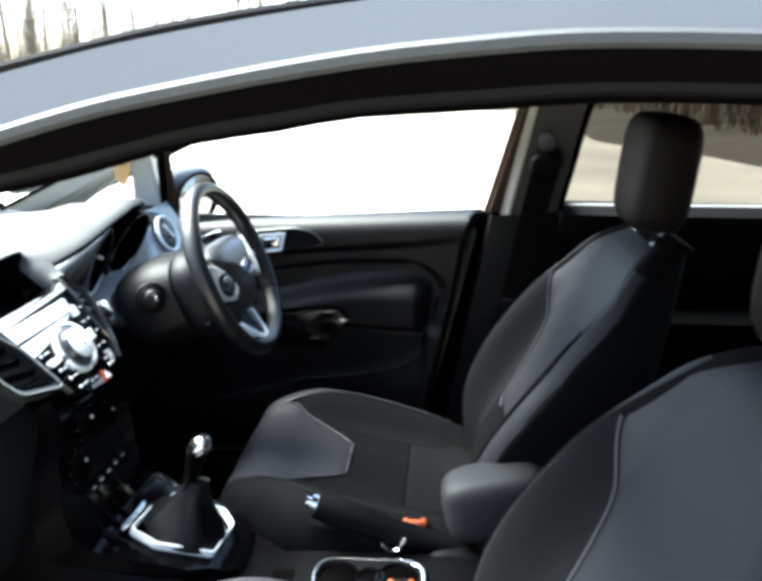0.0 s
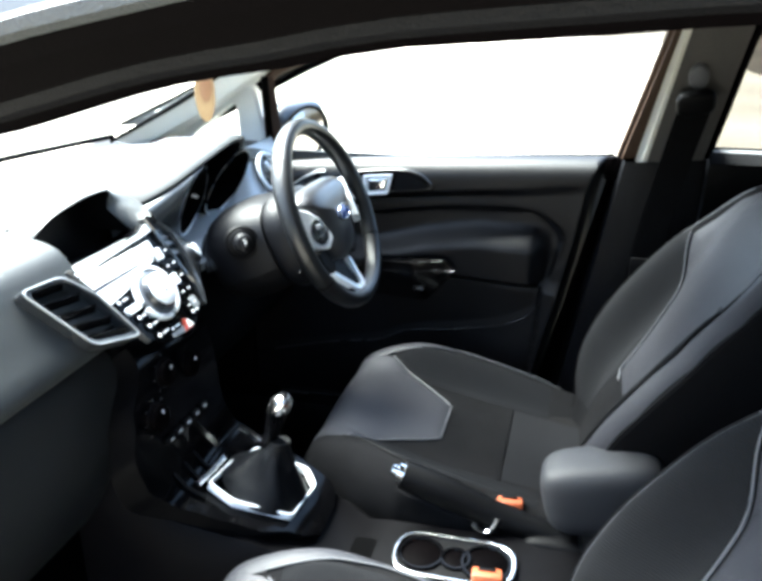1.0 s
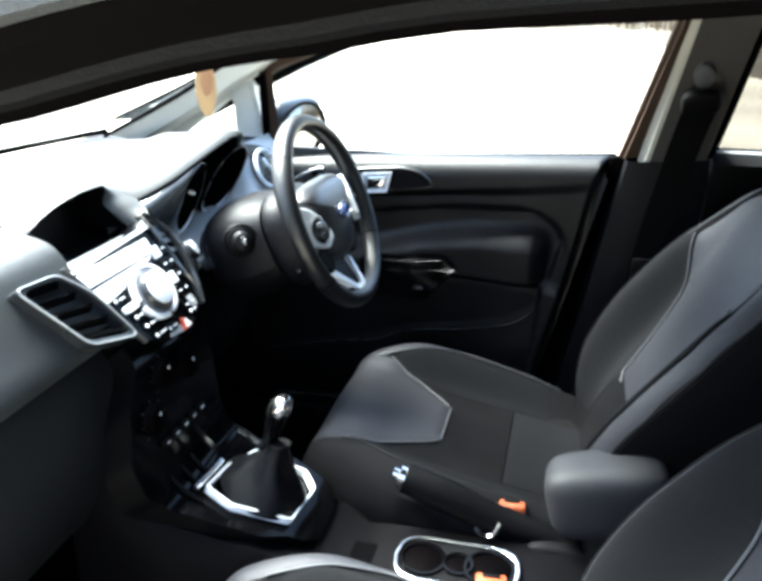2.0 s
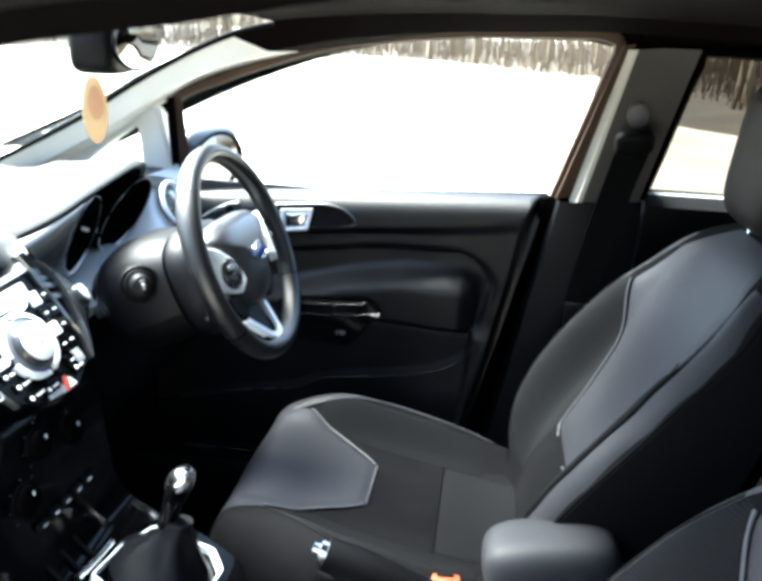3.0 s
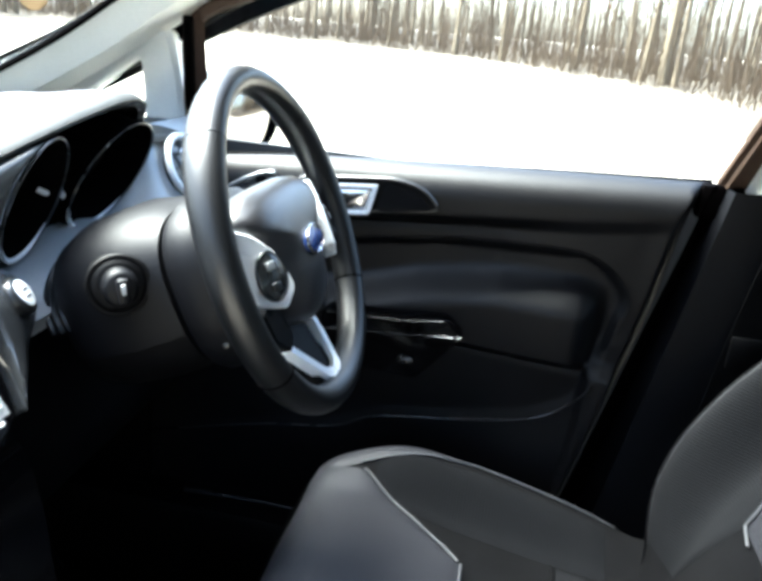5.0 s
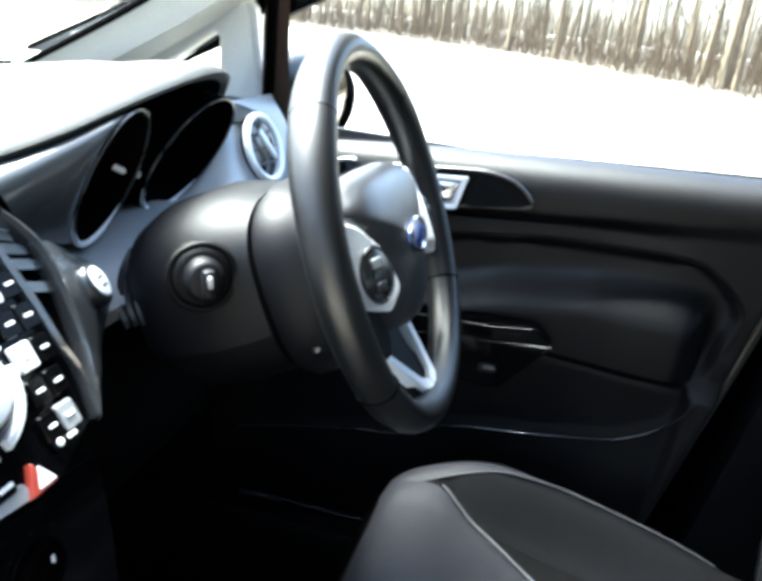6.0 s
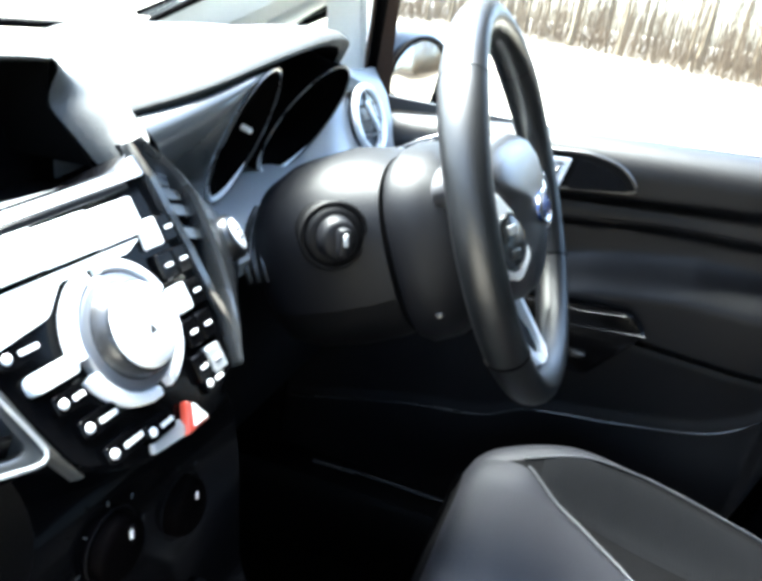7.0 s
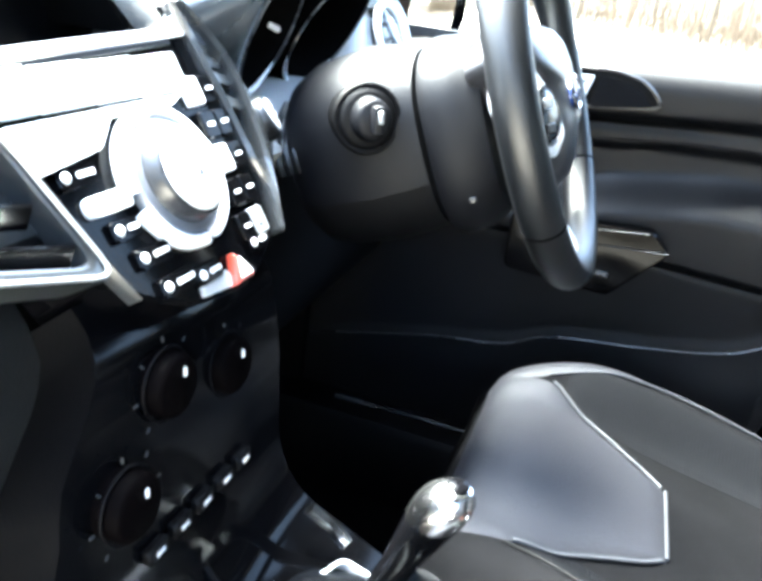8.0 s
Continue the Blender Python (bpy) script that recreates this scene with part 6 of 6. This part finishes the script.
def seat():
    t = thing("car_seat", (-0.15, SEAT_Y, 0.30), "dark grey front seat with vinyl panels, ribbed cloth and pale piping", "car seat", "front seats of the car")
    # cushion
    lp = []
    for x in [-0.448, -0.444, -0.436, -0.425, -0.41] + [-0.39 + 0.0245 * i for i in range(21)]:
        w = cushion_at(x, 0)[0]
        k = step(-0.452, -0.42, x)
        top = [V((x, SEAT_Y - w + 2 * w * j / 40, cushion_at(x, -w + 2 * w * j / 40)[1] - 0.01 * (1 - k))) for j in range(41)]
        lo = 0.545 - 0.045 * k
        bot = [V((x, SEAT_Y + w * 0.99, lo + 0.05)), V((x, SEAT_Y + w * 0.93, lo)), V((x, SEAT_Y - w * 0.93, lo)), V((x, SEAT_Y - w * 0.99, lo + 0.05))]
        lp.append(top + bot)
    cu = part("cushion", loft(lp), CLOTH, t, "charcoal cloth seat cushion")
    front = [(-0.432, -0.17, 0.17), (-0.36, -0.165, 0.165), (-0.345, -0.16, 0.16), (-0.22, -0.078, 0.078), (-0.198, -0.062, 0.062)]
    part("front_panel", quad_patch(on_cushion, front, 30, 30), LEATHER, cu, "smooth grey vinyl front panel")
    for s in (1, -1):
        part("panel_piping", tube([on_cushion(x, s * d, 0.004) for x, d in [(-0.352, 0.163)] + [(-0.345 + 0.0065 * i, 0.16 - 0.0042 * i) for i in range(20)] + [(-0.212, 0.072), (-0.203, 0.064)]], 0.002, 6), PIPING, cu)
        side = [(-0.435, s * 0.160, s * 0.203), (-0.375, s * 0.168, s * 0.222), (-0.33, s * 0.186, s * 0.238), (-0.27, s * 0.212, s * 0.253), (-0.2, s * 0.232, s * 0.26), (0.02, s * 0.236, s * 0.256)]
        # Far edge and piping paler as if lit, near ones dark for shade.
        part("bolster_panel", quad_patch(on_cushion, side, 40, 8, 0.002), LEATHER if s > 0 else CLOTH, cu, "bolster edge, coloured pale on the lit side and dark opposite")
        part("bolster_piping", tube([on_cushion(x, lin([r[:2] for r in side], x)[0], 0.003) for x in [-0.36 + 0.38 * i / 30 for i in range(31)]], 0.0016, 6), PIPING if s > 0 else DARK, cu)
        insert = [(-0.335, s * 0.150, s * 0.19), (-0.29, s * 0.128, s * 0.206), (-0.2, s * 0.13, s * 0.218), (0.0, s * 0.13, s * 0.215)]
        part("bolster_insert", quad_patch(on_cushion, insert, 30, 14, 0.002), RIB_X, cu, "corded dark bolster insert")
    part("rear_piping", tube([on_cushion(-0.198 , d / 100, 0.004) for d in range(-6, 7)], 0.002, 6), PIPING, cu)
    part("cross_seam", tube([on_cushion(-0.075, -0.13 + 0.26 * i / 14, 0.0) for i in range(15)], 0.002, 6), DARK, cu)
    rear = [(-0.070, -0.125, 0.125), (0.07, -0.12, 0.12)]
    part("rear_panel", quad_patch(on_cushion, rear, 12, 20, 0.002), RIB_Z, cu, "corded dark cloth rear panel")
    part("side_cover", loft([[V((x, SEAT_Y + a, b)) for a, b in ((-0.245, 0.30), (-0.262, 0.40), (-0.262, 0.545), (-0.245, 0.575), (0.245, 0.575), (0.262, 0.545), (0.262, 0.40), (0.245, 0.30))] for x in (-0.40, -0.38, -0.2, 0.0, 0.14, 0.16)]), SEATSIDE, t, "black plastic seat side")
    for s in (1, -1):
        part("runner", rbox(Matrix.Translation((-0.13, SEAT_Y + s * 0.2, 0.282)), (0.56, 0.04, 0.045), 0.006), DARK, t)
    # backrest
    lp = []
    lq = []
    for s in [-0.02, 0.0] + [0.01 * i for i in range(1, 62)] + [0.615, 0.62, 0.63, 0.64, 0.646]:
        w = back_at(s, 0)[0]
        base = FOOT + UPV * s
        fr = [base + V((0, -w + 2 * w * j / 80, 0)) + FWD * back_at(s, -w + 2 * w * j / 80)[1] for j in range(81)]
        rear_d = -0.125 + 0.05 * step(0.3, 0.64, s)
        bk = [base + V((0, w * f, 0)) + FWD * (rear_d * g) for f, g in ((1.0, 0.5), (0.97, 0.85), (0.85, 1.0), (0, 1.02), (-0.85, 1.0), (-0.97, 0.85), (-1.0, 0.5))]
        lp.append(fr)
        lq.append([fr[-1]] + bk + [fr[0]])
    ba = part("backrest", loft(lq, caps=False, closed=False), SEATSIDE, t, "backrest with black sides and rear")
    part("front_cover", loft(lp, caps=False, closed=False), CLOTH, ba, "charcoal cloth front of the backrest")
    part("top_cap", loft([lp[-1], [p + FWD * -0.03 for p in lp[-1]]], caps=False, closed=False), LEATHER, ba)
    centre = [(0.160, -0.082, 0.082), (0.185, -0.090, 0.090), (0.36, -0.152, 0.152), (0.44, -0.188, 0.188), (0.54, -0.155, 0.155), (0.615, -0.085, 0.085)]
    part("centre_panel", quad_patch(on_back, centre, 40, 30), LEATHER, ba, "smooth grey vinyl centre panel")
    for s in (1, -1):
        ins = [(0.03, s * 0.120, s * 0.175), (0.10, s * 0.100, s * 0.200), (0.16, s * 0.085, s * 0.215), (0.25, s * 0.115, s * 0.226), (0.36, s * 0.155, s * 0.224), (0.44, s * 0.190, s * 0.208)]
        part("bolster_insert", quad_patch(on_back, ins, 40, 20, 0.003), RIB_Y, ba, "ribbed dark cloth insert")
        part("panel_piping", tube([on_back(x, lin([(0.155, s * 0.05), (0.160, s * 0.081), (0.185, s * 0.089), (0.36, s * 0.153), (0.44, s * 0.189)], x)[0], 0.004) for x in [0.155 + 0.285 * i / 36 for i in range(37)]], 0.002, 6), PIPING, ba)
        edge = [(0.0, s * 0.16), (0.08, s * 0.196), (0.16, s * 0.217), (0.25, s * 0.226), (0.36, s * 0.225), (0.44, s * 0.209)]
        part("bolster_piping", tube([on_back(x, lin(edge, x)[0], 0.004) for x in [0.44 * i / 40 for i in range(41)]], 0.0014, 6), DARK, ba)
        band = [(x, s * (lin(edge, x)[0] * s + 0.002), s * (back_at(x, 0)[0] - 0.004)) for x in (0.02, 0.08, 0.16, 0.25, 0.36, 0.44)] + [(0.50, s * 0.186, s * 0.217), (0.57, s * 0.150, s * 0.176)]
        part("bolster_band", quad_patch(on_back, band, 44, 8, 0.002), LEATHER, ba, "smooth grey vinyl bolster band")
        part("edge_piping", tube([on_back(x, s * (back_at(x, 0)[0] - 0.003), 0.0) for x in [0.02 + 0.58 * i / 50 for i in range(51)]], 0.0022, 6), DARK, ba)
    # headrest
    hm = Matrix.Translation(FOOT + UPV * 0.732 + FWD * 0.022) @ Matrix.Rotation(radians(5), 4, "Y")
    h = part("headrest", pad(hm, (0.108, 0.235, 0.212), 0.45, 0.55, 36, 24), HEADSKIN, t, "dark brown-black padded headrest")
    for s in (1, -1):
        foot = FOOT + UPV * 0.59 + FWD * -0.03 + V((0, s * 0.065, 0))
        part("headrest_post", tube([foot, foot + UPV * 0.07], 0.006, 10), CHROME, h, "chrome post")
        part("post_collar", tube([foot + UPV * 0.03, foot + UPV * 0.046], 0.013, 12), DARK, h)
    return t


driver_seat = seat()
passenger_seat = copy_thing(driver_seat, Matrix.Translation((-0.15, SEAT_Y - 0.70, 0.30)))
passenger_seat["label"] = "dark grey passenger seat with ribbed cloth and pale piping"


def rear_bench():
    t = thing("rear_bench", (0.85, YC, 0.262), "dark rear bench seat behind the front seats", "rear seat")
    part("cushion", pad(Matrix.Translation((0.78, YC, 0.50)), (0.52, 1.30, 0.24), 0.3, 0.3, 40, 16), CLOTH, t)
    part("backrest", pad(Matrix.Translation((1.10, YC, 0.78)) @ Matrix.Rotation(radians(22), 4, "Y"), (0.18, 1.30, 0.60), 0.3, 0.3, 40, 16), CLOTH, t)
    part("base", rbox(Matrix.Translation((0.80, YC, 0.34)), (0.45, 1.28, 0.16), 0.02), DARK, t)


rear_bench()


def seat_belt():
    t = thing("seat_belt", (0.20, 1.77, 0.45), "black seat belt hanging from the door pillar", "seat belt")
    a = V((0.219, 1.690, 1.240))
    part("anchor_cover", disc(frame_of(a + V((0, -0.012, 0.03)), (1, 0, 0.15), (0.1, -0.45, 1)), 0.018, 0.014, 24, 0.004, 0.026), PIPING, t, "pale grey anchor cover")
    part("guide_loop", pad(frame_of(a + V((0.0, -0.016, -0.015)), (1, 0, 0.15), (0.1, -0.45, 1)), (0.072, 0.05, 0.03), 0.6, 0.6), DARK, t, "black guide loop")

    def web(u, v):
        p = smooth_path([a + V((0, -0.02, -0.02)), V((0.203, 1.728, 1.10)), V((0.172, 1.742, 0.90)), V((0.13, 1.748, 0.50))], 8)
        k = min(int(u * (len(p) - 1)), len(p) - 2)
        q = p[k].lerp(p[k + 1], u * (len(p) - 1) - k)
        return q + V((0.062 * (v - 0.5), 0, 0.008 * (v - 0.5)))
    part("webbing", sheet(web, 24, 4, 0.0016), BELT, t)
    part("tongue", rbox(frame_of((0.166, 1.733, 0.86), (1, 0, 0), (0.1, 0, 1)), (0.05, 0.05, 0.006), 0.002), DARK, t)


seat_belt()


def inside_mirror():
    t = thing("rear_view_mirror", (-0.50, 1.06, 1.415), "black rear-view mirror hanging from the windscreen", "rear-view mirror")
    m = frame_of((-0.466, 1.117, 1.371), (-0.24, 0.97, 0), (0.0, 0, 1))
    part("shell", pad(m @ Matrix.Translation((0, 0, -0.016)), (0.225, 0.066, 0.052), 0.35, 0.4, 32, 16), DARK, t, "black mirror shell")
    part("glass_rim", ring(m @ Matrix.Translation((0, 0, 0.0085)), 0.107, 0.003, 48, 6, 0.029), DARK, t)
    part("mirror_glass", disc(m @ Matrix.Translation((0, 0, 0.0112)), 0.106, 0.003, 48, 0.001, 0.028), MIRROR, t, "mirror glass")
    part("stem", tube(smooth_path([(-0.487, 1.105, 1.385), (-0.51, 1.08, 1.402), (-0.54, 1.06, 1.415)], 4), 0.010, 10), DARK, t, "black mirror stem")


inside_mirror()


def air_freshener():
    c = V((-0.510, 1.105, 1.293))
    t = thing("air_freshener", c + V((0, 0, 0.05)), "oval cardboard air freshener hanging from the mirror", "air freshener")
    m = frame_of(c, (0.35, 0.94, 0), (0, 0, 1))
    around = [2 * math.pi * i / 40 for i in range(40)]
    oval_at = lambda a, b, x, y, z: [m @ V((x + a * math.cos(q), y + b * math.sin(q), z)) for q in around]
    card = [oval_at(0.0185, 0.040, 0, 0, 0.0), oval_at(0.0185, 0.040, 0, 0, -0.0012), oval_at(0.0115, 0.020, 0.002, 0.008, -0.0012), oval_at(0.0115, 0.020, 0.002, 0.008, 0.0)]
    part("card", loft(card + card[:1], caps=False), CARD, t, "tan oval card")
    part("print", disc(m @ Matrix.Translation((0.002, 0.008, -0.0002)), 0.0114, 0.0008, 40, 0.0002, 0.0198), CARDPINK, t, "faded pink print")
    part("string", tube([c + V((0, 0, 0.045)), c + V((0.004, -0.01, 0.07))], 0.0008, 5), WHITE, t)


air_freshener()


def pedals():
    for y, w in ((1.27, 0.05), (1.38, 0.05), (1.50, 0.045)):
        t = thing("pedal", (-0.80, y, 0.36), "black rubber-faced foot pedal in the dark footwell", "pedal", "pedals")
        part("pedal_pad", rbox(frame_of((-0.80, y, 0.40), (0, 1, 0), (-0.6, 0, 0.8)), (w, 0.07, 0.012), 0.004), RUBBER, t)
        part("pedal_arm", tube([V((-0.81, y, 0.42)), V((-0.87, y, 0.55)), V((-0.88, y, 0.66))], 0.007, 6), DARK, t)


pedals()
